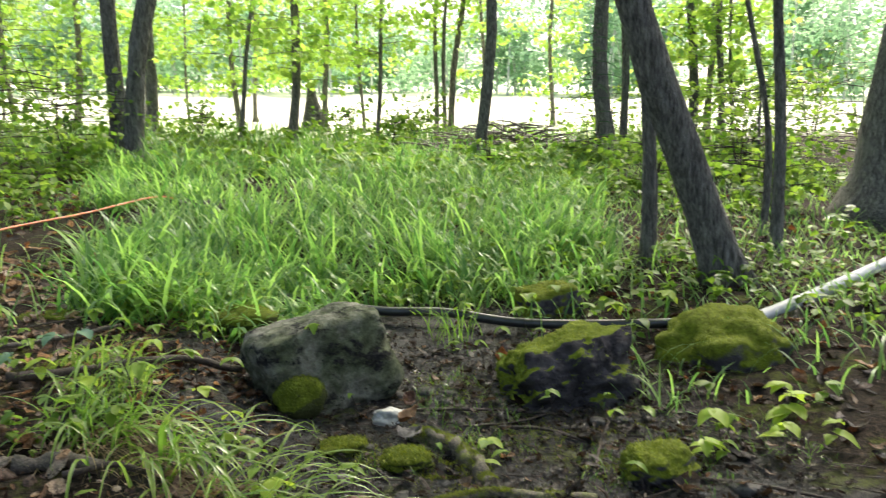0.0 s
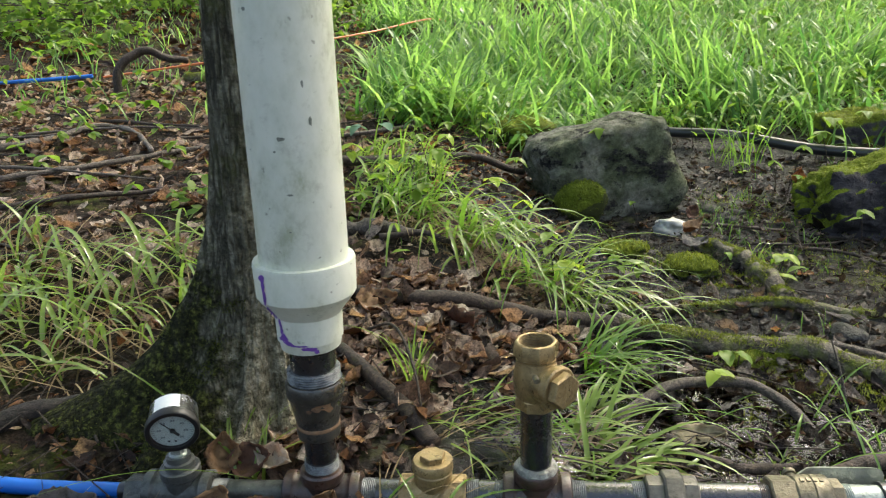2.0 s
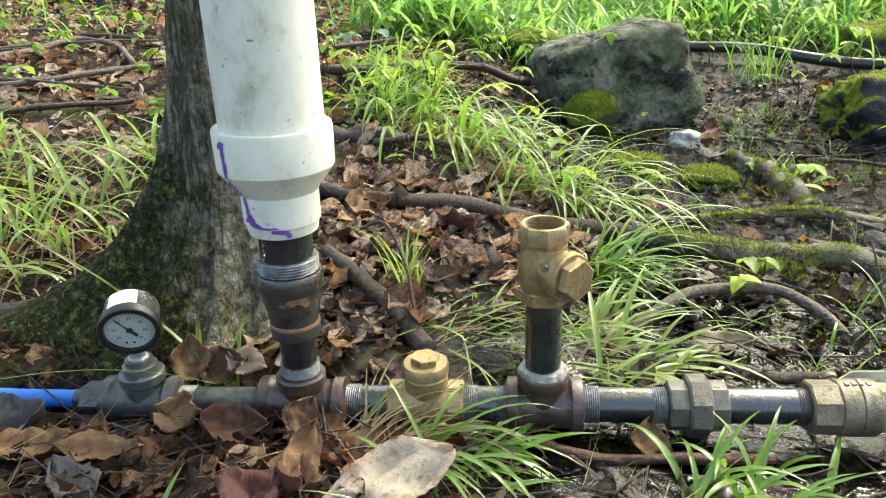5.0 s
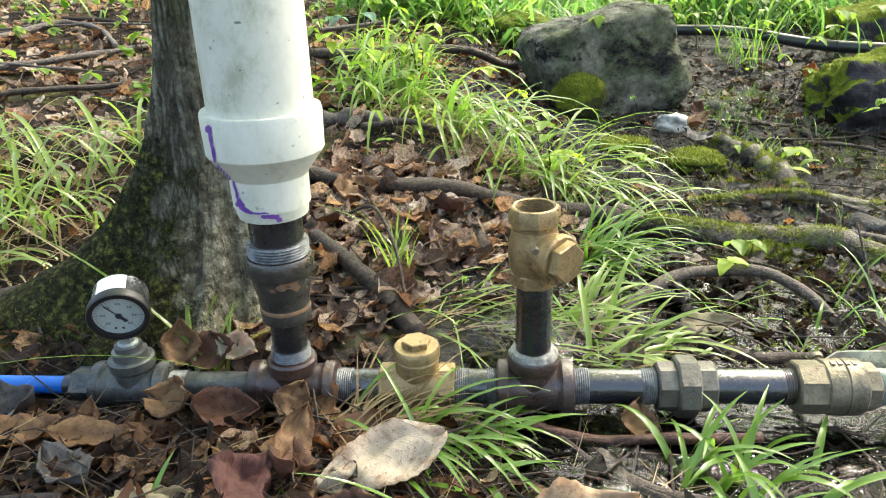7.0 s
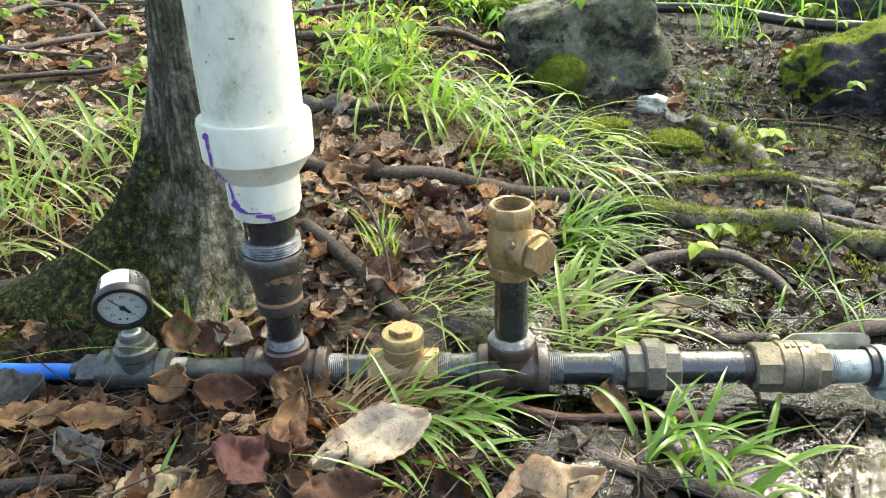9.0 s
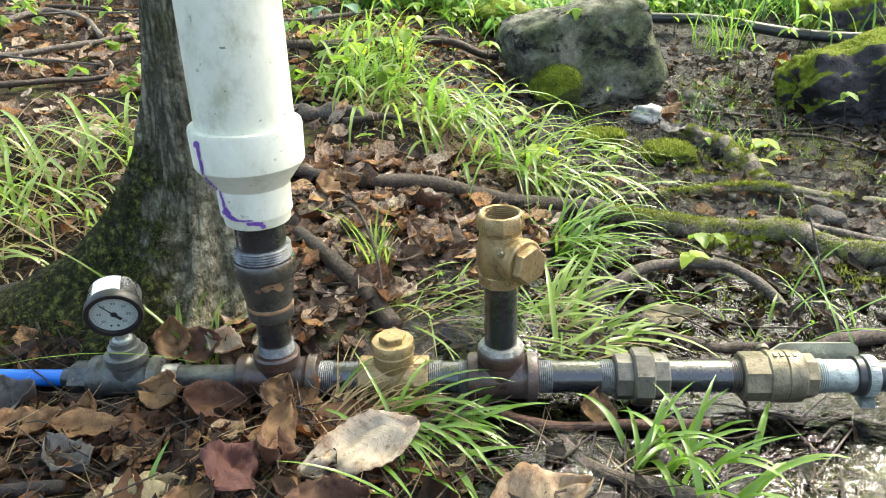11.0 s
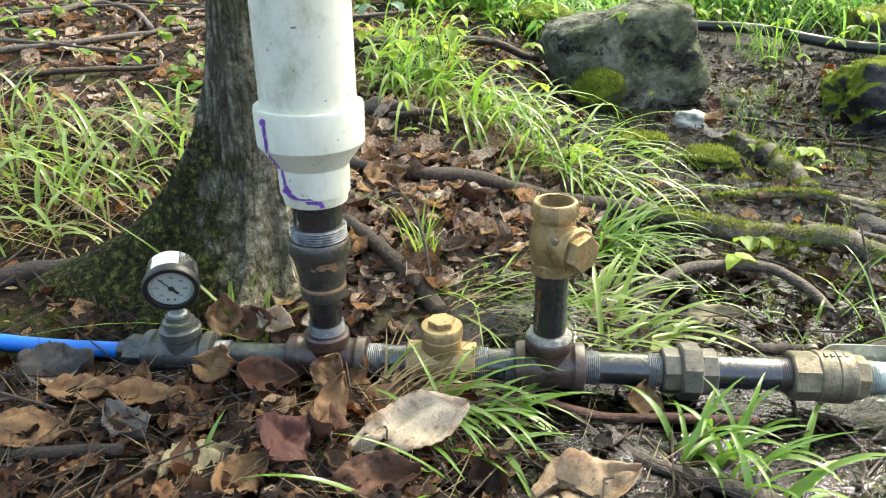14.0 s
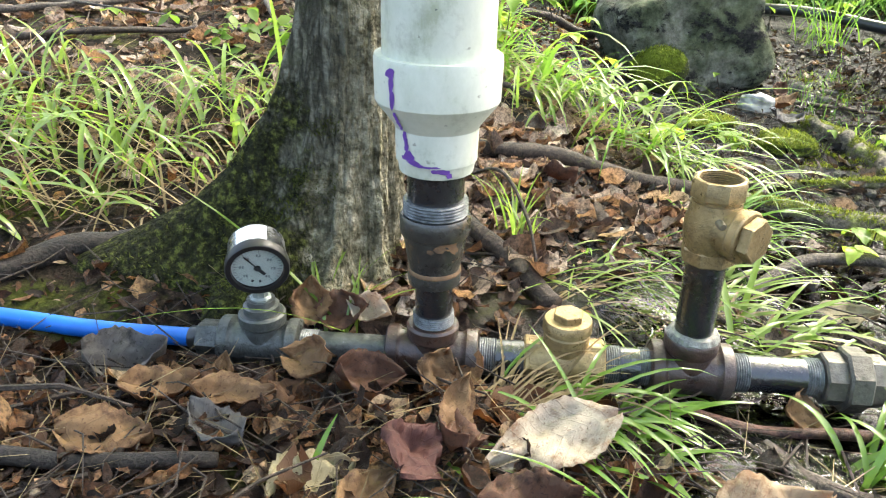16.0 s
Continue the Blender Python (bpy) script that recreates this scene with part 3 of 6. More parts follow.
def build_water():
    """A trickle that follows the hollow; humps of mud stand out of it."""
    soup = Soup()
    for x0, y0, x1, y1, drop in ((0.1, -0.4, 1.5, 0.75, -0.008), (0.82, 1.5, 1.16, 2.4, -0.002)):
        n = 60
        k = len(soup.v)
        for j in range(n + 1):
            for i in range(n + 1):
                x, y = x0 + (x1 - x0) * i / n, y0 + (y1 - y0) * j / n
                rim = min(ease(0, 0.2, x - x0), ease(0, 0.2, x1 - x), ease(0, 0.12, y1 - y) if y1 > 1 else 1.0, ease(0, 0.2, y - y0) if y0 < 0 else 1.0)
                if y0 < 0:
                    rim *= 1 - ease(0.7, 1.05, ((x - 0.68) / 0.62) ** 2 + ((y - 0.08) / 0.5) ** 2 + 0.3 * noise.noise(Vector((x * 4, y * 4, 2))))
                soup.v.append((x, y, ground_height(x, y) - drop - 0.05 * (1 - rim) + 0.011 * math.exp(-((x - 0.62) / 0.3) ** 2 - ((y + 0.02) / 0.14) ** 2) + 0.008 * math.exp(-((x - 0.36) / 0.16) ** 2 - ((y - 0.27) / 0.12) ** 2) + 0.022 * math.exp(-((x - 0.23) / 0.11) ** 2 - ((y - 0.17) / 0.08) ** 2)))
        soup.f += [(k + j * (n + 1) + i, k + j * (n + 1) + i + 1, k + (j + 1) * (n + 1) + i + 1, k + (j + 1) * (n + 1) + i) for j in range(n) for i in range(n)]
    return thing("water", "shallow clear puddle water over black mud", "water", soup=soup, material=water_film, kind="structure", sharp=0)


build_water()


# ---- the ram pump: a line of iron fittings with a white air chamber ----
LINE_Y, LINE_Z = 0.035, 0.083


def along(x, z=0.0):
    """Axes that run along the pipe line, from x."""
    return pose(x, 0, z, 0, 90, 0)


def spin(x, z=0.0, y=0.0):
    return pose(x, y, z)


def pipe_x(x0, x1, r, seg=28):
    return Soup().lathe([(0, r), (x1 - x0, r)], along(x0), seg)


def threads(x0, x1, r, m=None, pitch=0.0026):
    """A run of screw threads, as rings."""
    prof, h = [], 0.0
    while h < x1 - x0 - 1e-6:
        prof += [(h, r * 0.955), (h + pitch * 0.5, r)]
        h += pitch
    prof.append((x1 - x0, r * 0.955))
    return Soup().lathe(prof, m @ Matrix.Translation((0, 0, x0)) if m else along(x0), 28)


def nut(x0, x1, r, seg=6, m=None, turn=0.35):
    c = r * 0.07
    return Soup().lathe([(0, r - c), (c, r), (x1 - x0 - c, r), (x1 - x0, r - c)], m or along(x0), seg, turn)


def tee_body(x0, x1, r, lip):
    """The run of a cast tee, with a banded lip at either end."""
    n = x1 - x0
    return Soup().lathe([(0, lip * 0.86), (0.002, lip * 0.98), (0.004, lip), (0.014, lip), (0.0175, r * 1.02), (0.022, r), (n - 0.022, r), (n - 0.0175, r * 1.02), (n - 0.014, lip), (n - 0.004, lip), (n - 0.002, lip * 0.98), (n, lip * 0.86)], along(x0), 36)


def build_pump():
    pump = thing("ram_pump", "ram pump of black iron fittings, brass valves and white plastic chamber", "pump", (0, LINE_Y, LINE_Z))
    # gauge tee at the outlet end
    part("hose_nut", nut(-0.288, -0.255, 0.0235, 6), grey_iron, pump, "grey hexagonal bushing")
    part("hose_collar", Soup().lathe([(0, 0.0125), (0.003, 0.0145), (0.02, 0.0145), (0.022, 0.012)], along(-0.301)), black_plastic, pump)
    tee = part("gauge_tee", tee_body(-0.261, -0.164, 0.0265, 0.0305), grey_iron, pump, "dull grey iron tee")
    part("branch", Soup().lathe([(0, 0.025), (0.026, 0.0235), (0.03, 0.0275), (0.041, 0.0275), (0.043, 0.025)], spin(-0.209), 32), grey_iron, tee)
    part("bushing", Soup().lathe([(0.043, 0.021), (0.052, 0.021), (0.053, 0.0165), (0.06, 0.0165)], spin(-0.209), 28), grey_iron, tee)
    gauge = part("pressure_gauge", Soup().lathe([(0.055, 0.0125), (0.062, 0.013), (0.064, 0.0095), (0.088, 0.0095)], spin(-0.209), 8), zinc, pump, "round pressure gauge with white dial in steel case")
    face = pose(-0.204, -0.014, 0.108, 104, 8, 20) @ Matrix.Scale(0.93, 4)
    part("case", Soup().lathe([(-0.04, 0.030), (-0.039, 0.0345), (-0.001, 0.0352)], face, 48), case_steel, gauge, "bright steel case")
    part("bezel", Soup().lathe([(-0.006, 0.0362), (-0.005, 0.0383), (0.005, 0.0383), (0.007, 0.037), (0.007, 0.0312), (0.001, 0.0305)], face, 48, close=False), ring_black, gauge, "black ring round the dial")
    part("dial", Soup().lathe([(-0.001, 0.0335), (0.001, 0.0335)], face, 48), dial_face, gauge, "white dial")
    ticks = Soup()
    for i in range(31):
        a = radians(225 - 270 * i / 30)
        long = 0.006 if i % 5 == 0 else 0.0035
        t = face @ Matrix.Translation((0, 0, 0.0012)) @ Matrix.Rotation(a, 4, "Z")
        ticks.box((0.029 - long, -0.00035, 0), (0.029, 0.00035, 0.0003), t)
    for i in range(7):
        a = radians(225 - 270 * i / 6)
        p = Vector((0.0185 * math.cos(a), 0.0185 * math.sin(a), 0.0012))
        for k in range(2):
            ticks.box((p.x - 0.0028 + k * 0.0032, p.y - 0.0019, p.z), (p.x - 0.0006 + k * 0.0032, p.y + 0.0019, p.z + 0.0003), face)
    part("scale_marks", ticks, glare_ink, gauge, "fine scale marks, greyed as through glare on the glass")
    turn = face @ Matrix.Translation((0, 0, 0.0025)) @ Matrix.Rotation(radians(136), 4, "Z")
    part("needle", Soup().box((0, -0.0007, 0), (0.024, 0.0007, 0.0006), turn).box((-0.013, -0.0021, 0), (0, 0.0021, 0.0006), turn).lathe([(0, 0.0042), (0.0014, 0.0038)], turn, 16), ink, gauge, "black pointer")
    dots = Soup()
    for dx in (-0.0045, 0.0045):
        dots.lathe([(0, 0.0017), (0.0009, 0.0014)], face @ Matrix.Translation((dx, -0.021, 0.0012)), 10)
    part("dial_screws", dots, ink, gauge)
    part("glass", Soup().lathe([(0.0035, 0.0328), (0.005, 0.0328)], face, 40), gauge_glass, gauge).visible_shadow = False
    sticker = Soup()
    rows = 9
    for i in range(rows + 1):
        a = radians(75 + 62 * i / rows)
        for h in (-0.036, -0.01):
            sticker.v.append(tuple(face @ Vector((0.0357 * math.cos(a), 0.0357 * math.sin(a), h))))
    sticker.f = [(2 * i, 2 * i + 1, 2 * i + 3, 2 * i + 2) for i in range(rows)]
    part("sticker", sticker, paper, gauge, "blank white sticker")

    # nipple and tee below the chamber
    part("thread", threads(-0.164, -0.143, 0.0188), thread_metal, pump)
    part("nipple", pipe_x(-0.152, -0.06, 0.0172), grey_iron, pump, "dull grey pipe nipple")
    tee = part("chamber_tee", tee_body(-0.062, 0.046, 0.0275, 0.0315), rusty_iron, pump, "rust-brown iron tee")
    part("branch", Soup().lathe([(0, 0.026), (0.022, 0.0255), (0.026, 0.0295), (0.04, 0.0302), (0.043, 0.028)], spin(-0.008), 32), rusty_iron, tee)
    part("thread", threads(0.046, 0.066, 0.0222), thread_metal, pump)
    part("nipple", pipe_x(0.064, 0.1, 0.0212), black_iron, pump)

    # rising pipe: nipple, bell reducer, wide nipple, white coupling, chamber
    up = pose(-0.0075, 0, 0.043, 0, 0.3, 0)
    part("thread", threads(0, 0.014, 0.0235, up), thread_metal, pump, "pale thread sealant")
    part("riser_nipple", Soup().lathe([(0.014, 0.0212), (0.06, 0.0212)], up), black_iron, pump)
    red = part("bell_reducer", Soup().lathe([(0.052, 0.0255), (0.054, 0.0288), (0.066, 0.0295), (0.069, 0.028), (0.085, 0.0305), (0.107, 0.0345), (0.112, 0.0345), (0.114, 0.0375), (0.118, 0.0385), (0.133, 0.0385), (0.136, 0.0365)], up, 40), reducer_iron, pump, "dark iron bell reducer with rust streaks")
    part("rust_band", Soup().lathe([(0.0668, 0.0288), (0.068, 0.0297), (0.0715, 0.0294), (0.0725, 0.0285)], up, 40, close=False), rust_orange, red, "orange rust line")
    part("thread", threads(0.136, 0.153, 0.0352, up, 0.0034), thread_metal, pump, "grey ribbed thread collar")
    part("wide_nipple", Soup().lathe([(0.15, 0.0302), (0.182, 0.0302)], up, 36), black_iron, pump, "black iron nipple with bare threads")
    part("thread", threads(0.18, 0.19, 0.0305, up), black_iron, pump)
    coup = part("reducing_coupling", Soup().lathe([(0.184, 0.0335), (0.186, 0.0385), (0.198, 0.0405), (0.1985, 0.0422), (0.232, 0.0428), (0.236, 0.045), (0.256, 0.0605), (0.26, 0.063), (0.3, 0.064), (0.304, 0.063), (0.304, 0.0575)], up, 56), white_plastic, pump, "white plastic reducing coupling with purple primer drips", 18)
    chamber = part("air_chamber", Soup().lathe([(0.295, 0.0557), (1.1, 0.0557), (1.4, 0.0557)], up, 56), white_plastic, pump, "wide white plastic pipe with grey smudges")
    part("chamber_cap", Soup().lathe([(1.36, 0.064), (1.42, 0.0645), (1.44, 0.055), (1.452, 0.03)], up, 48), white_plastic, pump)

    def film(name, spots, material, parent):
        """Thin drips or smudges on a round wall: (angle, height, radius, half width, half height)."""
        for a0, h0, r, w, hh in spots:
            s, n, rim = Soup(), 12, []
            for i in range(n):
                b = 2 * math.pi * i / n
                k = 0.75 + 0.5 * random.random()
                a = radians(a0) + w * k * math.cos(b) / r
                rim.append(tuple(up @ Vector(((r + 0.0006) * math.cos(a), (r + 0.0006) * math.sin(a), h0 + hh * k * math.sin(b)))))
            part(name, s.add(rim, [tuple(range(n))]), material, parent, "", 0)

    film("rust_stain", [(283, 0.1075, 0.0346, 0.006, 0.004), (300, 0.11, 0.0347, 0.01, 0.0045), (268, 0.104, 0.0342, 0.004, 0.0025), (312, 0.104, 0.0342, 0.005, 0.004)], rust_orange, red)
    film("primer_drip", [(231, 0.293, 0.064, 0.006, 0.005), (232, 0.283, 0.0637, 0.0032, 0.010), (233, 0.269, 0.0633, 0.003, 0.009)], purple, coup)
    film("primer_drip", [(228, 0.229, 0.0428, 0.0025, 0.006), (231, 0.219, 0.0426, 0.003, 0.008), (236, 0.209, 0.0424, 0.006, 0.006), (243, 0.203, 0.0423, 0.0075, 0.003), (226, 0.206, 0.0423, 0.004, 0.0025), (251, 0.2008, 0.0423, 0.006, 0.0016), (261, 0.2004, 0.0423, 0.007, 0.0013), (272, 0.2006, 0.0423, 0.006, 0.0012), (232, 0.2535, 0.0595, 0.0022, 0.0026), (231, 0.2495, 0.0563, 0.002, 0.0026), (230, 0.2455, 0.0532, 0.002, 0.0026), (229, 0.2415, 0.05, 0.002, 0.0026), (228, 0.2375, 0.0468, 0.0022, 0.003)], purple, coup)
    film("primer_drip", [(285, 0.195, 0.0402, 0.006, 0.003), (275, 0.196, 0.0403, 0.005, 0.0022), (294, 0.191, 0.0396, 0.003, 0.0035)], purple, coup)
    film("smudge", [(272, 0.352, 0.0557, 0.0014, 0.0009), (276, 0.396, 0.0557, 0.0035, 0.0012), (270, 0.46, 0.0557, 0.0045, 0.0025), (262, 0.446, 0.0557, 0.0018, 0.0012), (306, 0.478, 0.0557, 0.0022, 0.005), (300, 0.52, 0.0557, 0.0015, 0.004), (238, 0.6, 0.0557, 0.003, 0.002), (255, 0.72, 0.0557, 0.003, 0.004), (240, 0.82, 0.0557, 0.0025, 0.006), (265, 0.95, 0.0557, 0.002, 0.003)], smudge, chamber)

    # horizontal brass check valve
    valve = part("check_valve", Soup().lathe([(0, 0.019), (0.004, 0.026), (0.02, 0.027), (0.03, 0.0315), (0.046, 0.0325), (0.062, 0.0315), (0.07, 0.027), (0.084, 0.026), (0.088, 0.019)], along(0.1), 32), brass, pump, "short brass check valve lying in the line")
    part("valve_end", nut(0.098, 0.118, 0.0285), brass, valve)
    part("valve_end", nut(0.17, 0.19, 0.0285), brass, valve)
    part("neck", Soup().lathe([(0.0, 0.0265), (0.04, 0.0262), (0.042, 0.0245)], spin(0.145), 36), brass, valve)
    cap = part("cap", Soup().lathe([(0.043, 0.0255), (0.044, 0.0278), (0.055, 0.0278), (0.0575, 0.026), (0.058, 0.0195)], spin(0.145), 40), brass, valve, "round brass cap")
    part("cap_nut", nut(0, 0.0095, 0.0178, 6, spin(0.145, 0.0565)), brass, cap)
    part("thread", threads(0.19, 0.207, 0.0222), thread_metal, pump)
    part("nipple", pipe_x(0.205, 0.232, 0.0212), black_iron, pump)
    part("thread", threads(0.229, 0.243, 0.0222), thread_metal, pump)

    # second tee and the waste valve on its stand pipe
    tee = part("waste_tee", tee_body(0.24, 0.332, 0.0285, 0.0325), rusty_iron, pump, "wet brown iron tee")
    part("branch", Soup().lathe([(0, 0.0275), (0.026, 0.0265), (0.03, 0.0298), (0.044, 0.0304), (0.046, 0.029)], spin(0.284), 32), rusty_iron, tee)
    lump = Soup().lathe([(0.044, 0.0285), (0.047, 0.0292), (0.053, 0.0262), (0.0545, 0.022)], spin(0.284), 40)
    lump.v = [(x + 0.0016 * noise.noise(Vector((x, y, z)) * 120), y + 0.0016 * noise.noise(Vector((y, z, x)) * 120), z + 0.002 * noise.noise(Vector((z, x, y)) * 110)) for x, y, z in lump.v]
    part("sealant_ring", lump, sealant, tee, "smeared pale thread sealant")
    part("stand_pipe", Soup().lathe([(0.05, 0.0212), (0.146, 0.0212)], spin(0.284)), black_iron, pump, "wet black stand pipe")
    top = pose(0.284, 0, 0.14, 0, -0.8, 0)
    waste = part("waste_valve", Soup().lathe([(0.01, 0.0255), (0.016, 0.0265), (0.024, 0.0285), (0.036, 0.0298), (0.05, 0.0288), (0.06, 0.0265), (0.068, 0.0255)], top, 40), brass, pump, "upright brass swing valve open at the top")
    part("valve_end", nut(0, 0.017, 0.0285, 8, top, 0.3), brass, waste)
    part("valve_mouth", Soup().lathe([(0.066, 0.0245), (0.071, 0.0245), (0.0735, 0.0288), (0.0895, 0.0288), (0.0925, 0.0268)], top, 8, 0.1, close=False).lathe([(0.0925, 0.0258), (0.0935, 0.0238)] + [(0.0925 - 0.0012 * i, 0.0232 if i % 2 else 0.0216) for i in range(18)] + [(0.06, 0.0205)], top, 32, close=False).lathe([(0.0924, 0.0268), (0.0926, 0.0256)], top, 8, 0.1, close=False), brass, waste, "hexagonal open mouth")
    port = top @ pose(0.0, 0, 0.04, 90, 0, 42) 
    cover = part("side_port", Soup().lathe([(0.008, 0.0262), (0.03, 0.0262), (0.032, 0.0282), (0.04, 0.0282), (0.042, 0.026)], port, 36), brass, waste, "round threaded side port")
    part("plug_nut", nut(0.0415, 0.054, 0.0238, 6, port @ Matrix.Translation((0, 0, 0.0415)), 0.25), brass, cover, "hexagonal brass plug")
    part("pin", Soup().lathe([(0.018, 0.0042), (0.0365, 0.0042), (0.038, 0.003)], top @ pose(-0.006, 0, 0.054, 90, 0, 8), 12), dull_brass, waste)

    # supply side: nipple, union, nipple, ball valve, zinc nipple, hose
    part("thread", threads(0.332, 0.35, 0.0222), thread_metal, pump)
    part("nipple", pipe_x(0.348, 0.424, 0.0212), black_iron, pump, "wet black pipe nipple with scuffs")
    part("thread", threads(0.412, 0.428, 0.0222), thread_metal, pump)
    union = part("pipe_union", nut(0.43, 0.454, 0.0298, 8), union_iron, pump, "weathered iron union with octagonal nut")
    part("union_nut", nut(0.452, 0.478, 0.0375, 8, None, 0.2), union_iron, union)
    part("union_end", nut(0.476, 0.498, 0.0305, 8), union_iron, union)
    part("nipple", pipe_x(0.496, 0.59, 0.0212), black_iron, pump, "black pipe nipple")
    part("thread", threads(0.577, 0.592, 0.022), rusty_iron, pump)
    ball = part("ball_valve", Soup().lathe([(0, 0.0285), (0.003, 0.0322), (0.022, 0.034), (0.0235, 0.0325), (0.025, 0.034), (0.044, 0.0335), (0.048, 0.029)], along(0.62), 40), dull_brass, pump, "dull brass ball valve with pale lever")
    part("valve_end", nut(0.59, 0.623, 0.0318, 8, None, 0.1), dull_brass, ball)
    part("valve_end", nut(0.664, 0.683, 0.0292, 8), dull_brass, ball)
    for k in range(4):
        part("raised_mark", Soup().box((0.628 + 0.008 * k, -0.006, 0.0325), (0.6325 + 0.008 * k, 0.001, 0.0348)), dull_brass, ball)
    stem = pose(0.634, 0.026, 0.006, -78, 0, 0)
    part("stem", Soup().lathe([(-0.012, 0.011), (0.004, 0.011), (0.005, 0.0065), (0.016, 0.0065), (0.017, 0.009), (0.023, 0.009)], stem, 16), dull_brass, ball)
    lever = Soup()
    prof = [(-0.012, 0.006, 0.0), (0.0, 0.0065, 0.0), (0.006, 0.006, 0.001), (0.018, 0.0125, 0.004), (0.03, 0.0128, 0.005), (0.104, 0.0128, 0.005), (0.112, 0.0115, 0.005), (0.117, 0.008, 0.005), (0.119, 0.003, 0.005)]
    for x, w, s in prof:
        for y, d in ((-w, 0), (w, 0), (w, 0.0035), (-w, 0.0035)):
            lever.v.append(tuple(pose(0.638, 0.04, 0.005, -12, 0, 0) @ Vector((x, d - s * 0.4, y + s))))
    for i in range(len(prof) - 1):
        for k in range(4):
            lever.f.append((4 * i + k, 4 * i + (k + 1) % 4, 4 * i + 4 + (k + 1) % 4, 4 * i + 4 + k))
    lever.f += [(3, 2, 1, 0), tuple(4 * (len(prof) - 1) + k for k in range(4))]
    part("lever", lever, lever_paint, ball, "flat pale grey lever")
    part("zinc_nipple", threads(0.683, 0.694, 0.0222).lathe([(0, 0.0213), (0.042, 0.0213)], along(0.692)), zinc, pump, "bright zinc-coated nipple")
    part("rubber_ring", Soup().lathe([(0, 0.021), (0.001, 0.0255), (0.009, 0.0255), (0.01, 0.021)], along(0.732)), black_plastic, pump)
    clamp = Soup().lathe([(0, 0.0262), (0.013, 0.0264)], along(0.745), 36).box((0.743, -0.02, -0.036), (0.76, 0.0, -0.026))
    for k in range(26):
        turn = along(0.745) @ Matrix.Rotation(2 * math.pi * k / 26, 4, "Z")
        clamp.box((0.026, -0.0014, 0.002), (0.0272, 0.0014, 0.011), turn)
    part("hose_clamp", clamp, zinc, pump, "steel worm-drive hose clamp")
    return pump


build_pump()


def curve_points(knots, n=10):
    """A smooth run of points through the knots."""
    k = [Vector(p) for p in knots]
    k = [2 * k[0] - k[1]] + k + [2 * k[-1] - k[-2]]
    out = []
    for i in range(1, len(k) - 2):
        for s in range(n):
            t = s / n
            a, b, c, d = k[i - 1], k[i], k[i + 1], k[i + 2]
            out.append(0.5 * ((2 * b) + (c - a) * t + (2 * a - 5 * b + 4 * c - d) * t * t + (3 * b - a - 3 * c + d) * t ** 3))
    return out + [k[-2]]


def hose(name, label, knots, r, material, seg=14):
    base = Vector(knots[0])
    pts = [p - base for p in curve_points(knots, 14)]
    return thing(name, label, "hose", base, soup=Soup().tube(pts, r, seg), material=material)


def on_land(x, y, lift):
    return tuple(land(x, y, lift))


hose("delivery_hose", "bright blue plastic water hose lying on leaf litter", [(-0.295, LINE_Y, LINE_Z), (-0.42, LINE_Y + 0.002, LINE_Z + 0.001), (-0.6, LINE_Y - 0.003, 0.1), (-0.9, 0.02, 0.112), (-1.5, 0.05, 0.12), (-2.6, 0.3, 0.17)], 0.0115, blue_plastic)
hose("supply_hose", "black plastic supply pipe lying in mud", [(0.742, LINE_Y, LINE_Z), (0.95, LINE_Y, LINE_Z - 0.004), (1.3, 0.1, 0.05), (1.9, 0.3, 0.05), (3.2, 0.9, 0.03)], 0.0205, black_plastic)
hose("far_supply_hose", "black plastic pipe running behind mossy stones", [on_land(0.55, 3.05, 0.03), on_land(0.96, 2.66, 0.05), on_land(1.25, 2.5, 0.06), on_land(1.6, 2.3, 0.06), on_land(2.1, 2.05, 0.06), on_land(2.4, 1.98, 0.04)], 0.0225, black_plastic)
# Supply pipe carried on; its pale grey is painted sky reflection.
hose("skylit_pipe", "pale grey supply pipe rising from the mossy stones, sky reflection in its colour", [on_land(2.3, 1.93, 0.03), (2.45, 1.97, 0.105), (3.1, 2.27, 0.14), (4.2, 2.85, 0.195), (6.0, 3.77, 0.325)], 0.034, skylit_plastic)
hose("orange_hose", "thin orange plastic hose stretched over the grass", [on_land(-1.98, 3.34, 0.05), on_land(-1.5, 3.4, 0.09), on_land(-1.165, 3.434, 0.12), on_land(-0.925, 3.929, 0.12), on_land(-0.604, 4.399, 0.12), on_land(-0.259, 5.118, 0.12), on_land(-0.1, 5.5, 0.02)], 0.0062, orange_plastic)
hose("blue_hose", "thin blue plastic hose on the forest floor", [on_land(-4.2, 2.7, 0.04), on_land(-2.55, 3.14, 0.05), on_land(-2.03, 3.32, 0.06)], 0.011, blue_plastic)


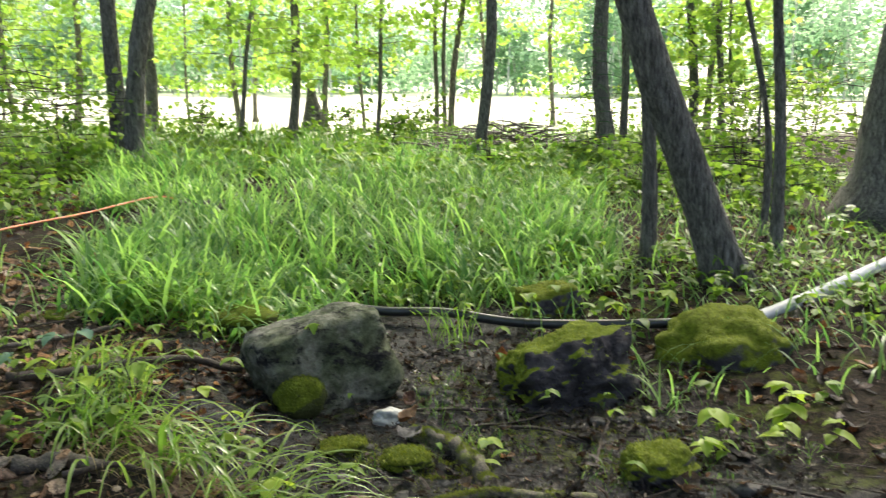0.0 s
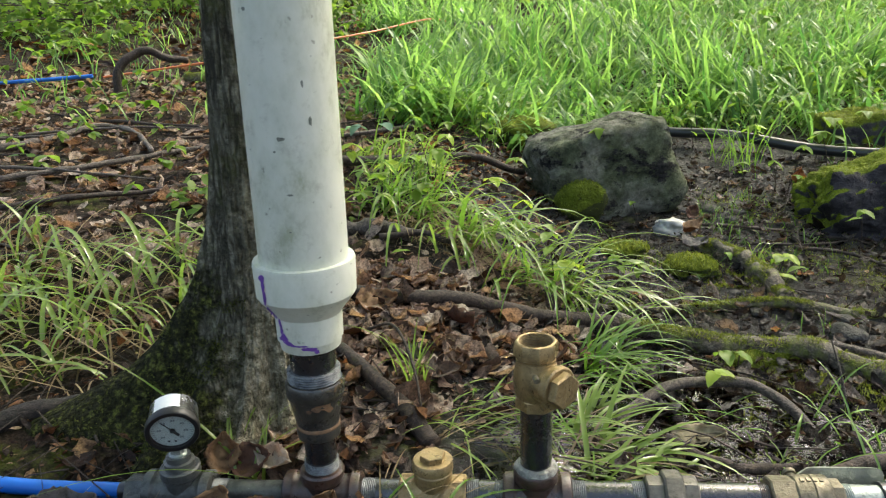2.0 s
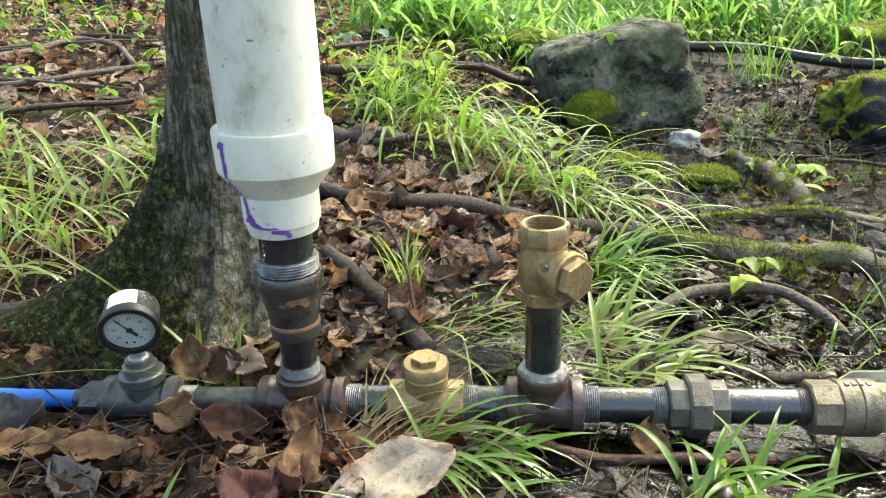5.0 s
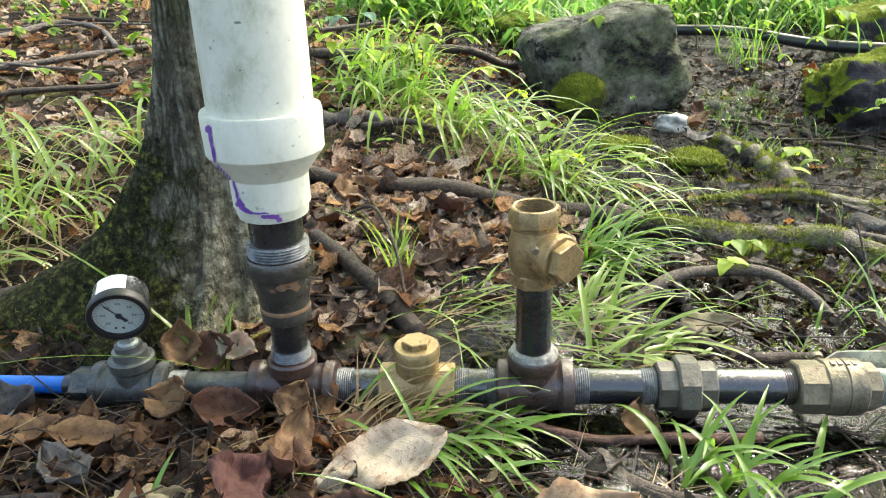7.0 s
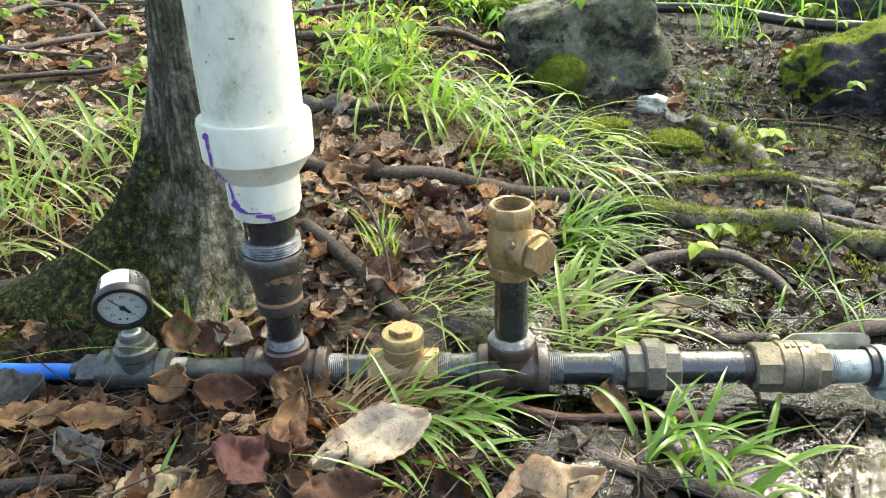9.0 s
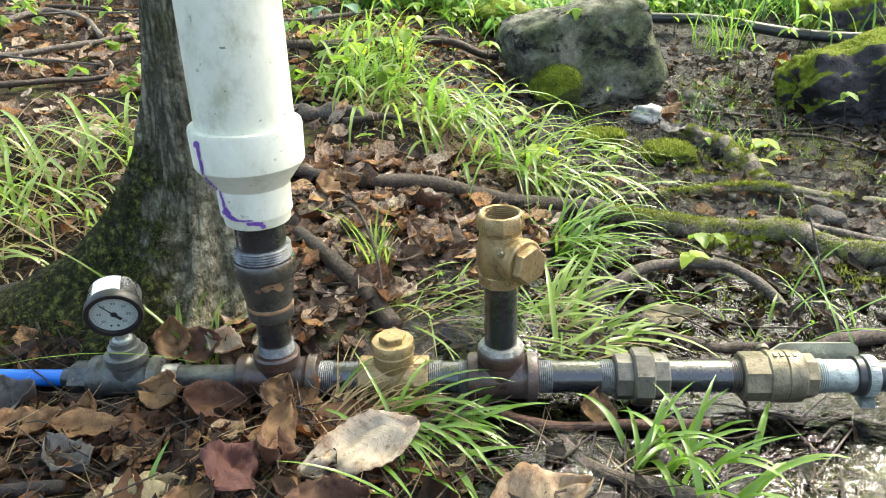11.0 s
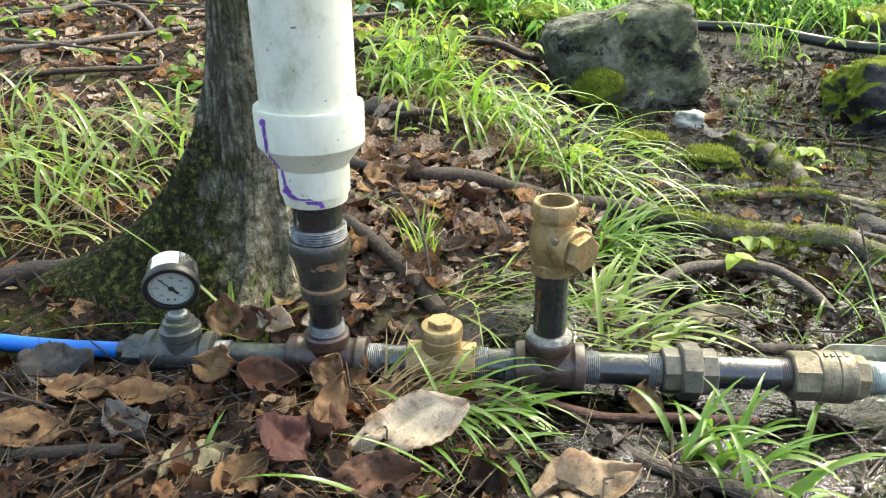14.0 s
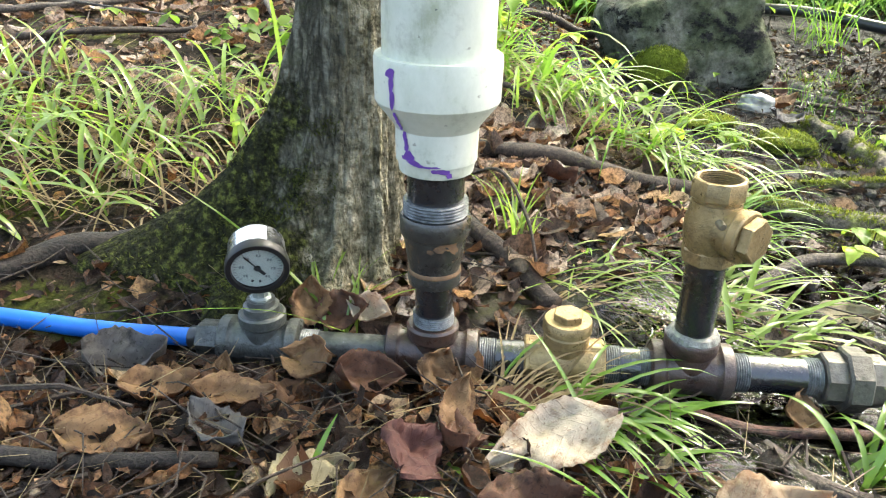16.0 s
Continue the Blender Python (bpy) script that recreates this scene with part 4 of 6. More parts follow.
# ---- the tree beside the pump ----
def build_main_tree():
    x0, y0 = -0.128, 0.225
    base = land(x0, y0)
    tree = thing("tree", "grey-barked tree with a mossy flared root foot", "tree", base)
    seg, soup = 144, Soup()
    roots = ((186, 0.36, 0.36, 0.125), (226, 0.17, 0.3, 0.09), (262, 0.075, 0.25, 0.07), (300, 0.035, 0.4, 0.07), (70, 0.1, 0.5, 0.1), (128, 0.13, 0.4, 0.1))
    hs = [-0.06, -0.03, -0.01] + [0.009 * i for i in range(1, 50)] + [0.48 + 0.05 * i for i in range(20)] + [1.6 + 0.5 * i for i in range(12)]
    for h in hs:
        hh = max(h, 0)
        for k in range(seg):
            a = 2 * math.pi * k / seg
            r = 0.05 * (1 - hh * 0.04) + 0.006 * math.exp(-hh / 0.1)
            for deg, reach, wide, fall in roots:
                d = (a - radians(deg) + math.pi) % (2 * math.pi) - math.pi
                r += reach * math.exp(-(d / wide) ** 2) * math.exp(-hh / fall)
            p = Vector((r * math.cos(a), r * math.sin(a), h))
            grow = 1 + 1.8 * math.exp(-hh / 0.12)
            rid = noise.noise(Vector((a * 5.5, 3.1, h * 6))) * 0.005 + noise.noise(Vector((a * 13, 7.7, h * 14))) * 0.0032 + noise.noise(Vector((a * 27, 1.7, h * 24))) * 0.0018
            lump = noise.noise(p * 14) * 0.014 * math.exp(-hh / 0.16) + noise.noise(p * 42) * 0.006 * math.exp(-hh / 0.16)
            r += rid * grow + lump
            lean = 0.012 * hh * (1 if hh < 2 else 2 / hh)
            soup.v.append((r * math.cos(a) + lean, r * math.sin(a) + 0.01 * hh, h))
    n = len(hs)
    soup.f = [(j * seg + i, j * seg + (i + 1) % seg, (j + 1) * seg + (i + 1) % seg, (j + 1) * seg + i) for j in range(n - 1) for i in range(seg)]
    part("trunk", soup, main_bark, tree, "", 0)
    fuzz = Soup()
    while len(fuzz.f) < 2 * 5200:
        j, i = random.randrange(2, 32), random.randrange(seg)
        q = Vector(soup.v[j * seg + i]).lerp(Vector(soup.v[(j + 1) * seg + (i + 1) % seg]), random.random())
        if q.x > -0.02 + 0.05 * noise.noise(q * 9) or noise.noise(q * 19) < 0.02 + q.z * 0.9:
            continue
        fuzz.blade(q - Vector((q.x, q.y, 0)).normalized() * 0.001, random.uniform(0, 6.28), random.uniform(0.004, 0.01), 0.0013, random.uniform(0.3, 1.2), random.uniform(0.2, 1.2), 2)
    tagged(part("moss", fuzz, dark_moss_sprig, tree, "dark green moss", 0), kind="stuff")
    # Crown stands out of view, added overhead to shade the pump.
    crown = Soup()
    for k in range(11):
        a, z = random.uniform(0, 6.28), random.uniform(3.6, 6.4)
        end = Vector((math.cos(a) * 2.1, math.sin(a) * 2.1, z + 1.3))
        part("limb", Soup().tube([(0.05, 0.03, z), tuple(end * 0.5 + Vector((0, 0, z * 0.5 + 0.1))), tuple(end)], [0.035, 0.022, 0.008], 7), main_bark, tree)
        leaf_cloud(crown, end, 1.3, 260, 0.17)
    part("crown", crown, tree_leaf, tree, "", 0)


def leaf_cloud(soup, centre, radius, count, size, kind=1, flat=0.45):
    c = Vector(centre)
    for _ in range(count):
        d = Vector((random.gauss(0, 0.5), random.gauss(0, 0.5), random.gauss(0, 0.5 * flat))) * radius
        m = Matrix.Translation(c + d) @ Euler((random.gauss(0, 0.45), random.gauss(0.15, 0.4), random.uniform(0, 6.28))).to_matrix().to_4x4()
        s = size * random.uniform(0.6, 1.3)
        soup.leaf(m, s, s * 0.95, random.uniform(0.0, 0.35), kind)


def spray(soup, twigs, start, heading, length, count, size, sag=0.15):
    """A flat leafy branch."""
    a = Vector((math.cos(heading), math.sin(heading), random.uniform(0.05, 0.35)))
    pts = [Vector(start) + a * length * s - Vector((0, 0, sag * length * s * s)) for s in (0, 0.35, 0.7, 1)]
    twigs.tube(pts, [0.007, 0.005, 0.0035, 0.002], 5)
    for _ in range(count):
        s = random.uniform(0.2, 1.05)
        p = pts[0].lerp(pts[-1], s) + Vector((random.gauss(0, 0.15), random.gauss(0, 0.15), random.gauss(0, 0.075))) * length
        m = Matrix.Translation(p) @ Euler((random.gauss(0, 0.6), random.gauss(0.35, 0.45), random.uniform(0, 6.28))).to_matrix().to_4x4()
        z = size * random.uniform(0.6, 1.25)
        soup.leaf(m, z, z * 0.95, random.uniform(0.05, 0.3), 1)


build_main_tree()


def wood_tree(foot, top, r, height, label, low=None, sprays=0, leaf=0.1, material=far_bark, crown_leaves=620, bend=0.0, flare=0.65):
    """A standing tree: foot on the ground, top a point its trunk passes, low the height where leaves begin."""
    base = land(*foot, -0.03)
    tree = thing("tree", label, "tree", base, "trees of the wood edge")
    way = (Vector(top) - base)
    way = way / way.z
    pts, radii = [], []
    for i in range(26):
        z = height * (i / 25) ** 1.3
        s = math.sin(z * 1.9 + foot[0] * 5) * (r * 0.4 + 0.012) + bend * math.sin(min(z, 3) * 2.1)
        straight = way * min(z, 5) + Vector((way.x * 0.3, way.y * 0.3, 1)) * max(z - 5, 0)
        pts.append(straight + Vector((s, math.cos(z * 1.1 + foot[1]) * r * 0.3, 0)))
        radii.append(max(0.012, r * (1 - 0.75 * z / height) + r * flare * math.exp(-z / (r * 1.8))))
    part("trunk", Soup().tube(pts, radii, 16, 0.22, 9.0), material, tree, "", 0)
    limbs, crown = Soup(), Soup()
    # Crowns above the view; crown_leaves is set by the shade they should cast.
    for k in range(6 if crown_leaves else 0):
        z = height * random.uniform(0.6, 0.95)
        p = way * min(z, 5) + Vector((0, 0, max(z - 5, 0)))
        a = random.uniform(0, 6.28)
        e = p + Vector((math.cos(a), math.sin(a), 0.7)) * height * 0.16
        part("limb", Soup().tube([p, (p + e) / 2 + Vector((0, 0, 0.1)), e], [r * 0.35, r * 0.22, 0.01], 6), material, tree)
        leaf_cloud(crown, e, height * 0.17, crown_leaves // 6, leaf * 1.7)
    if low is not None:
        for k in range(sprays):
            z = low + (height * 0.62 - low) * random.random() ** 1.3
            p = way * z
            a = random.uniform(0, 6.28)
            spray(crown, limbs, p, a, random.uniform(0.6, 1.5), 36, leaf * 0.95)
    if limbs.v:
        tagged(part("twig_work", limbs, material, tree), kind="stuff")
    if crown.v:
        part("crown", crown, tree_leaf, tree, "", 0)
    return tree


dark, pale = "dark-barked tree at the edge of the clearing", "slim grey sapling with bright green leaves"
wood_tree((-3.505, 10.26), (-3.39, 10.26, 3.79), 0.15, 11, dark, 1.6, 26)
wood_tree((-1.08, 8.886), (-0.96, 8.886, 3.4), 0.105, 12, "stout dark tree beside a leaning stem", None)
wood_tree((-0.867, 8.213), (-0.4, 8.213, 3.21), 0.11, 11, "leaning dark stem with rough grey bark", None)
wood_tree((-1.142, 13.2), (-0.93, 13.2, 4.5), 0.1, 11, dark, 2.2, 16)
wood_tree((0.349, 10.15), (0.738, 10.15, 3.69), 0.035, 6, pale, 1.3, 22, 0.11, pale_bark, 0)
wood_tree((1.151, 10.89), (1.326, 10.89, 3.87), 0.075, 9, pale, 1.0, 46, 0.12, pale_bark, 0)
wood_tree((1.885, 14.7), (1.92, 14.7, 2.4), 0.2, 0.95, "broken dark stump on the meadow edge", None, 0, 0.1, far_bark, 0)
wood_tree((2.079, 14.4), (2.15, 14.4, 4.8), 0.06, 8, pale, 1.3, 34, 0.12, pale_bark, 0)
wood_tree((2.555, 11.52), (2.8, 11.52, 4.0), 0.04, 7, pale, 1.4, 22, 0.12, pale_bark, 0)
wood_tree((2.805, 14.3), (2.755, 14.3, 3.6), 0.036, 6, pale, 1.2, 22, 0.12, pale_bark, 0)
wood_tree((3.905, 12.8), (4.02, 12.8, 4.3), 0.045, 8, pale, 2.0, 18, 0.12, pale_bark, 0)
wood_tree((4.054, 12.77), (4.188, 12.77, 4.3), 0.042, 8, pale, 2.4, 14, 0.12, pale_bark, 0)
wood_tree((4.239, 13.0), (4.571, 13.0, 4.15), 0.065, 9, pale, 2.6, 14, 0.12, pale_bark, 0)
wood_tree((3.421, 8.5), (3.566, 8.5, 3.2), 0.078, 11, dark, None)
wood_tree((5.428, 9.05), (5.43, 9.05, 3.3), 0.12, 12, "stout grey tree with a low branch stub", 2.6, 10)
wood_tree((6.017, 9.5), (5.995, 9.5, 3.4), 0.06, 9, dark, 2.4, 14)
wood_tree((2.68, 3.17), (2.70, 3.17, 1.35), 0.046, 8, "thin straight grey trunk among wet leaves", None, 0, 0.12, far_bark, 700)
wood_tree((2.9, 2.74), (2.39, 2.74, 1.72), 0.105, 12, "thick dark trunk leaning over the hollow", None, 0, 0.12, far_bark, 700)
wood_tree((7.437, 9.9), (7.437, 9.9, 3.5), 0.08, 10, dark, 1.6, 24)
wood_tree((3.82, 3.435), (3.822, 3.435, 1.865), 0.042, 7, "slim dark trunk with a crooked neighbour", 1.5, 8)
wood_tree((4.06, 3.9), (4.0, 3.9, 1.9), 0.03, 3.2, "crooked dead grey stem", None, 0, 0.1, far_bark, 0, 0.09)
wood_tree((5.62, 4.2), (5.82, 4.2, 2.1), 0.2, 13, "wide mossy trunk with flared foot", None, 0, 0.12, far_bark, 700, 0.0, 2.2)
for k in range(20):
    a, d = random.uniform(-0.75, 0.85), random.uniform(11, 21)
    x, y = math.sin(a) * d, math.cos(a) * d
    if -1.0 < x - 1.5 < 5.5 and random.random() < 0.6:
        continue
    wood_tree((x, y), (x + random.gauss(0, 0.15), y, ground_height(x, y) + 3), random.uniform(0.025, 0.07), random.uniform(5, 10), pale, 0.8, 20, 0.13, pale_bark, 0)


def conifer(x, y, height):
    """A young spruce with flat drooping boughs."""
    base = land(x, y)
    tree = thing("spruce_sapling", "young dark green spruce with drooping boughs", "tree", base)
    part("trunk", Soup().tube([(0, 0, -0.03), (0.01, 0, height * 0.5), (0, 0, height)], [0.022, 0.015, 0.004], 8), far_bark, tree)
    for k in range(30):
        z = height * (0.08 + 0.88 * k / 30)
        a, n = k * 2.4, (height - z) * 0.42 + 0.08
        bough = Soup()
        pts = [Vector((math.cos(a) * n * s, math.sin(a) * n * s, z + n * (0.12 * s - 0.4 * s * s))) for s in (0, 0.25, 0.5, 0.75, 1)]
        bough.tube(pts, [0.006, 0.005, 0.004, 0.003, 0.001], 5)
        for q in range(70):
            u = random.uniform(0.15, 1) * 3.99
            at = pts[int(u)].lerp(pts[int(u) + 1], u % 1)
            bough.blade(at, a + random.choice((-1, 1)) * random.uniform(0.5, 1.2), random.uniform(0.03, 0.1) * (1.25 - u / 4), 0.007, 1.5, 0.3, 2)
        part("bough", bough, needle_green, tree, "", 0)


conifer(4.6, 7.6, 1.9)
conifer(6.3, 6.8, 1.5)


def shrub(x, y, size, count, material=shrub_leaf):
    base = land(x, y)
    bush = thing("shrub", "leafy green shrub in the undergrowth", "shrub", base, "undergrowth shrubs")
    leaves, stems = Soup(), Soup()
    for k in range(count):
        a = random.uniform(0, 6.28)
        spray(leaves, stems, (0, 0, size * random.uniform(0.05, 0.75)), a, size * random.uniform(0.5, 0.9), 16, 0.08)
    for k in range(5):
        a = random.uniform(0, 6.28)
        stems.tube([(0, 0, -0.02), (math.cos(a) * size * 0.1, math.sin(a) * size * 0.1, size * 0.5), (math.cos(a) * size * 0.25, math.sin(a) * size * 0.25, size)], [0.009, 0.006, 0.002], 5)
    tagged(part("stem_tangle", stems, branch_bark, bush), kind="stuff")
    part("foliage", leaves, material, bush, "", 0)


for x, y, s in ((-2.9, 6.6, 1.1), (-2.3, 7.4, 1.5), (-1.9, 6.2, 0.8), (-3.6, 7.6, 1.6), (-3.1, 5.2, 0.8), (-1.6, 8.4, 1.3), (-2.6, 9.3, 2.0), (-4.6, 9.0, 2.0), (-1.2, 7.0, 0.6), (-5.2, 7.2, 1.8), (-3.9, 6.0, 1.0), (3.2, 7.6, 0.5), (4.4, 7.4, 0.6), (4.2, 5.6, 0.7), (5.6, 6.2, 1.0), (6.6, 7.4, 1.3), (7.6, 6.6, 1.5), (6.2, 10.5, 1.4), (4.9, 4.9, 0.7), (7.2, 5.0, 1.2), (2.6, 10.4, 0.7), (-0.2, 11.5, 0.8), (8.6, 8.6, 2.0), (3.3, 12.0, 0.9), (2.3, 12.6, 0.8)):
    shrub(x, y, s, int(10 + 12 * s))


def build_far_wood():
    """The wood on the far side of the meadow."""
    leaves, stems = Soup(), Soup()
    for k in range(150):
        a = random.uniform(-0.65, 0.95)
        d = random.uniform(44, 66)
        x, y = math.sin(a) * d * 1.1, math.cos(a) * d + 6
        g, h = ground_height(x, y), random.uniform(5, 10) * (0.6 if 0.2 < a < 0.33 else 1.0)
        stems.tube([(x, y, g - 0.2), (x + random.gauss(0, 0.3), y, g + h * 0.8)], [0.1, 0.04], 5)
        for c in range(int(h * 1.3)):
            z = g + h * random.uniform(0.1, 1.0)
            leaf_cloud(leaves, (x + random.gauss(0, 1.3), y + random.gauss(0, 1.2), z), 1.6, 80, 0.33, 0, 0.6)
    far = thing("far_woods", "hazy green woodland beyond the meadow", "woods", kind="stuff")
    # Both materials have the distance haze mixed into their colour.
    part("trunks", stems, hazed_trunk, far)
    part("leaves", leaves, hazed_leaf, far, "", 0)


build_far_wood()


# ---- stones ----
def stone(name, label, at, half, seed, material, boxy=0.3, rough=0.18, tilt=(0, 0, 0), sub=5, moss=None, sprigs=2500, side=0.35, rear=0.0):
    bm = bmesh.new()
    bmesh.ops.create_icosphere(bm, subdivisions=sub, radius=1.0)
    off = Vector((seed * 3.7, seed * 1.9, seed))
    turn = Euler([radians(t) for t in tilt]).to_matrix()
    for v in bm.verts:
        d = v.co.normalized()
        p = 2 + boxy * 10
        r = (abs(d.x) ** p + abs(d.y) ** p + abs(d.z) ** p) ** (-1 / p)
        r *= 1 + rough * noise.noise(d * 1.6 + off) + rough * 0.5 * noise.noise(d * 4.1 + off) + rough * 0.18 * noise.noise(d * 13 + off) + rough * 0.08 * noise.noise(d * 31 + off)
        v.co = turn @ Vector((d.x * r * half[0], d.y * r * half[1], d.z * r * half[2]))
    fuzz = Soup()
    bm.normal_update()
    faces = [f for f in bm.faces if f.normal.z - side * f.normal.x + rear * f.normal.y + 0.3 * noise.noise(f.calc_center_median() * 16 + off) > moss] if moss is not None else []
    for _ in range(min(4200, int(sprigs)) if faces else 0):
        f = random.choice(faces)
        k = [random.random() for _ in f.verts]
        q = sum((v.co * w for v, w in zip(f.verts, k)), Vector()) / sum(k)
        fuzz.blade(q - f.normal * 0.002, random.uniform(0, 6.28), random.uniform(0.006, 0.016), random.uniform(0.0013, 0.0024), random.uniform(0.1, 0.9), random.uniform(0.2, 1.0), 2)
    me = bpy.data.meshes.new(name)
    bm.to_mesh(me)
    bm.free()
    me.polygons.foreach_set("use_smooth", [True] * len(me.polygons))
    me.materials.append(material)
    ob = new(name, me)
    ob.location = at
    if fuzz.v:
        tagged(part("moss", fuzz, moss_sprig, ob, "bright green moss", 0), kind="stuff")
    return tagged(ob, label, "stone", "stones in the wet hollow")


slab = stone("stone", "large squared greenish stone slab standing in mud", (0.605, 1.80, 0.15), (0.235, 0.15, 0.17), 3, slab_rock, 0.42, 0.15, (-4, -11, 12), 6)
cap_stone = stone("stone", "moss-capped boulder with a dark rough face", (1.5, 1.67, 0.03), (0.25, 0.2, 0.165), 9, half_moss_rock, 0.2, 0.3, (-8, -4, 16), 6, 0.15, 4200, 0.75, 1.15)
stone("stone", "low boulder wholly covered in green moss", (2.27, 1.76, 0.01), (0.29, 0.24, 0.2), 11, moss_rock, 0.02, 0.24, (0, 6, -10), 5, 0.1, 4200)
stone("stone", "flat-topped dark stone with moss on top", (1.83, 2.62, 0.13), (0.15, 0.13, 0.105), 13, moss_rock, 0.3, 0.2, (0, 0, 0), 5, 0.5, 1500)
stone("moss_cushion", "rounded cushion of green moss against a stone", (0.515, 1.62, 0.092), (0.085, 0.065, 0.07), 17, moss_cushion, 0.05, 0.15, (0, 0, 0), 4, -0.6, 1600)
stone("stone", "small moss-covered stone behind the slab", (0.33, 2.35, 0.21), (0.14, 0.12, 0.07), 19, moss_cushion, 0.1, 0.2, (0, 0, 0), 4, -0.6, 1600)
stone("pale_stone", "small pale quartz stone lying in mud", (0.8, 1.52, 0.022), (0.056, 0.036, 0.03), 23, grey_stone_small, 0.1, 0.4, (0, 12, 20), 4)
stone("stone", "grey rounded stone with a mossy side", (1.44, 0.93, 0.005), (0.1, 0.08, 0.06), 29, moss_rock, 0.1, 0.25, (0, 0, 0), 5, 0.3, 900)
stone("stone", "brown stone half hidden in tall grass", (0.05, 4.9, 0.52), (0.16, 0.12, 0.11), 31, grey_rock, 0.2, 0.2)
stone("moss_cushion", "low mound of moss beside the slab", (0.78, 1.22, 0.0), (0.07, 0.06, 0.03), 37, moss_cushion, 0.05, 0.25, (0, 0, 0), 4, -0.6, 1600)
stone("moss_cushion", "low mound of moss in the mud", (0.62, 1.36, 0.0), (0.07, 0.05, 0.03), 41, moss_cushion, 0.05, 0.25, (0, 0, 0), 4, -0.6, 1600)
stone("moss_cushion", "low mossy hump by a fallen branch", (0.78, 0.63, 0.0), (0.09, 0.06, 0.03), 43, moss_cushion, 0.05, 0.3, (0, 0, 0), 4, -0.6, 1600)
stone("stone", "mossy stone at the foot of the bank", (-0.42, 2.45, 0.24), (0.12, 0.09, 0.06), 47, moss_cushion, 0.1, 0.2, (0, 0, 0), 4, -0.6, 1600)
for k in range(30):
    x, y = random.uniform(0.45, 1.6), random.uniform(0.55, 1.9)
    s = random.uniform(0.012, 0.034)
    stone("pebble", "small wet grey stone in the mud", land(x, y, s * 0.15), (s * random.uniform(0.9, 1.4), s, s * 0.42), 50 + k, grey_rock, 0.3, 0.5, (0, 0, random.uniform(0, 360)), 2)


# ---- fallen branches ----
def branch(label, knots, r0, r1, material=branch_bark, rough=0.25, name="fallen_branch", bare=0.0):
    base = Vector(knots[0])
    pts = [p - base for p in curve_points(knots, 8)]
    pts = [p + Vector((noise.noise(p * 9 + base), noise.noise(p * 9 + base + Vector((5, 0, 0))), noise.noise(p * 9 + base + Vector((0, 5, 0))))) * r0 * 0.5 for p in pts]
    n = len(pts) - 1
    ob = thing(name, label, "branch", base, "fallen branches", Soup().tube(pts, [r0 + (r1 - r0) * i / n for i in range(n + 1)], 14, rough, 26), material, sharp=0)
    if material is mossy_bark:
        fuzz = Soup()
        for _ in range(4200):
            u = random.random() * (n - 0.01)
            p = pts[int(u)].lerp(pts[int(u) + 1], u % 1)
            if noise.noise((p + base) * 7) < bare:
                continue
            a, r = random.uniform(-1.0, 1.0), r0 + (r1 - r0) * u / n
            way = (pts[int(u) + 1] - pts[int(u)]).normalized()
            d = way.cross(Vector((0, 0, 1))).normalized() * math.sin(a) + Vector((0, 0, math.cos(a)))
            fuzz.blade(p + d * r * 0.95, random.uniform(0, 6.28), random.uniform(0.004, 0.012), 0.0016, random.uniform(0.2, 1.3), random.uniform(0.2, 1.4), 2)
        tagged(part("moss", fuzz, moss_sprig, ob, "bright green moss", 0), kind="stuff")
    return ob


def lay(*xy, lift=0.012):
    return [on_land(x, y, lift) for x, y in xy]


branch("long brown fallen branch lying across the bank", lay((-0.2, 0.69), (-0.072, 0.637), (0.025, 0.611), (0.138, 0.629), (0.253, 0.668), (0.375, 0.695), (0.51, 0.735), lift=0.024), 0.0125, 0.019, branch_bark, 0.15)
branch("moss-grown pale end of the long fallen branch", lay((0.495, 0.738), (0.558, 0.703), (0.654, 0.654), (0.773, 0.632), (0.872, 0.597), (0.968, 0.53), (1.15, 0.44), lift=0.028), 0.021, 0.026, mossy_bark, 0.35, bare=-0.12)
branch("thin dark branch with patches of moss", lay((0.45, 0.829), (0.634, 0.904), (0.778, 0.899), (0.926, 0.91), (1.044, 0.883), (1.2, 0.83), lift=0.016), 0.011, 0.014, mossy_bark, 0.35)
branch("arched bare root over wet leaves", [on_land(0.43, 0.3, 0.0), on_land(0.478, 0.36, 0.026), on_land(0.548, 0.418, 0.036), on_land(0.627, 0.437, 0.04), on_land(0.697, 0.42, 0.036), on_land(0.745, 0.372, 0.025), on_land(0.775, 0.31, 0.0)], 0.0105, 0.009, grey_wood, 0.2)
branch("pale bare root beside the mossy branch", lay((0.83, 0.66), (0.93, 0.61), (1.04, 0.54), (1.2, 0.46), lift=0.04), 0.008, 0.01, grey_wood, 0.25)
branch("stout broken stick leaning towards the pipes", [on_land(-0.05, 0.38, 0.02), on_land(0.03, 0.27, 0.024), on_land(0.09, 0.2, 0.02), on_land(0.135, 0.14, 0.012)], 0.011, 0.0155, branch_bark, 0.2)
branch("reddish stick under the pipe line", lay((0.235, 0.012), (0.297, -0.013), (0.353, -0.025), (0.43, -0.03), (0.54, -0.02), lift=0.022), 0.0075, 0.006, red_bark)
branch("dark twig crossing under the pipe", lay((0.28, 0.02), (0.33, -0.05), (0.36, -0.1), lift=0.016), 0.004, 0.003)
branch("rotten grey-brown branch end in front of the pipes", lay((0.35, -0.05), (0.391, -0.104), (0.427, -0.12), (0.474, -0.139), (0.56, -0.17), lift=0.012), 0.0085, 0.011, grey_wood, 0.6)
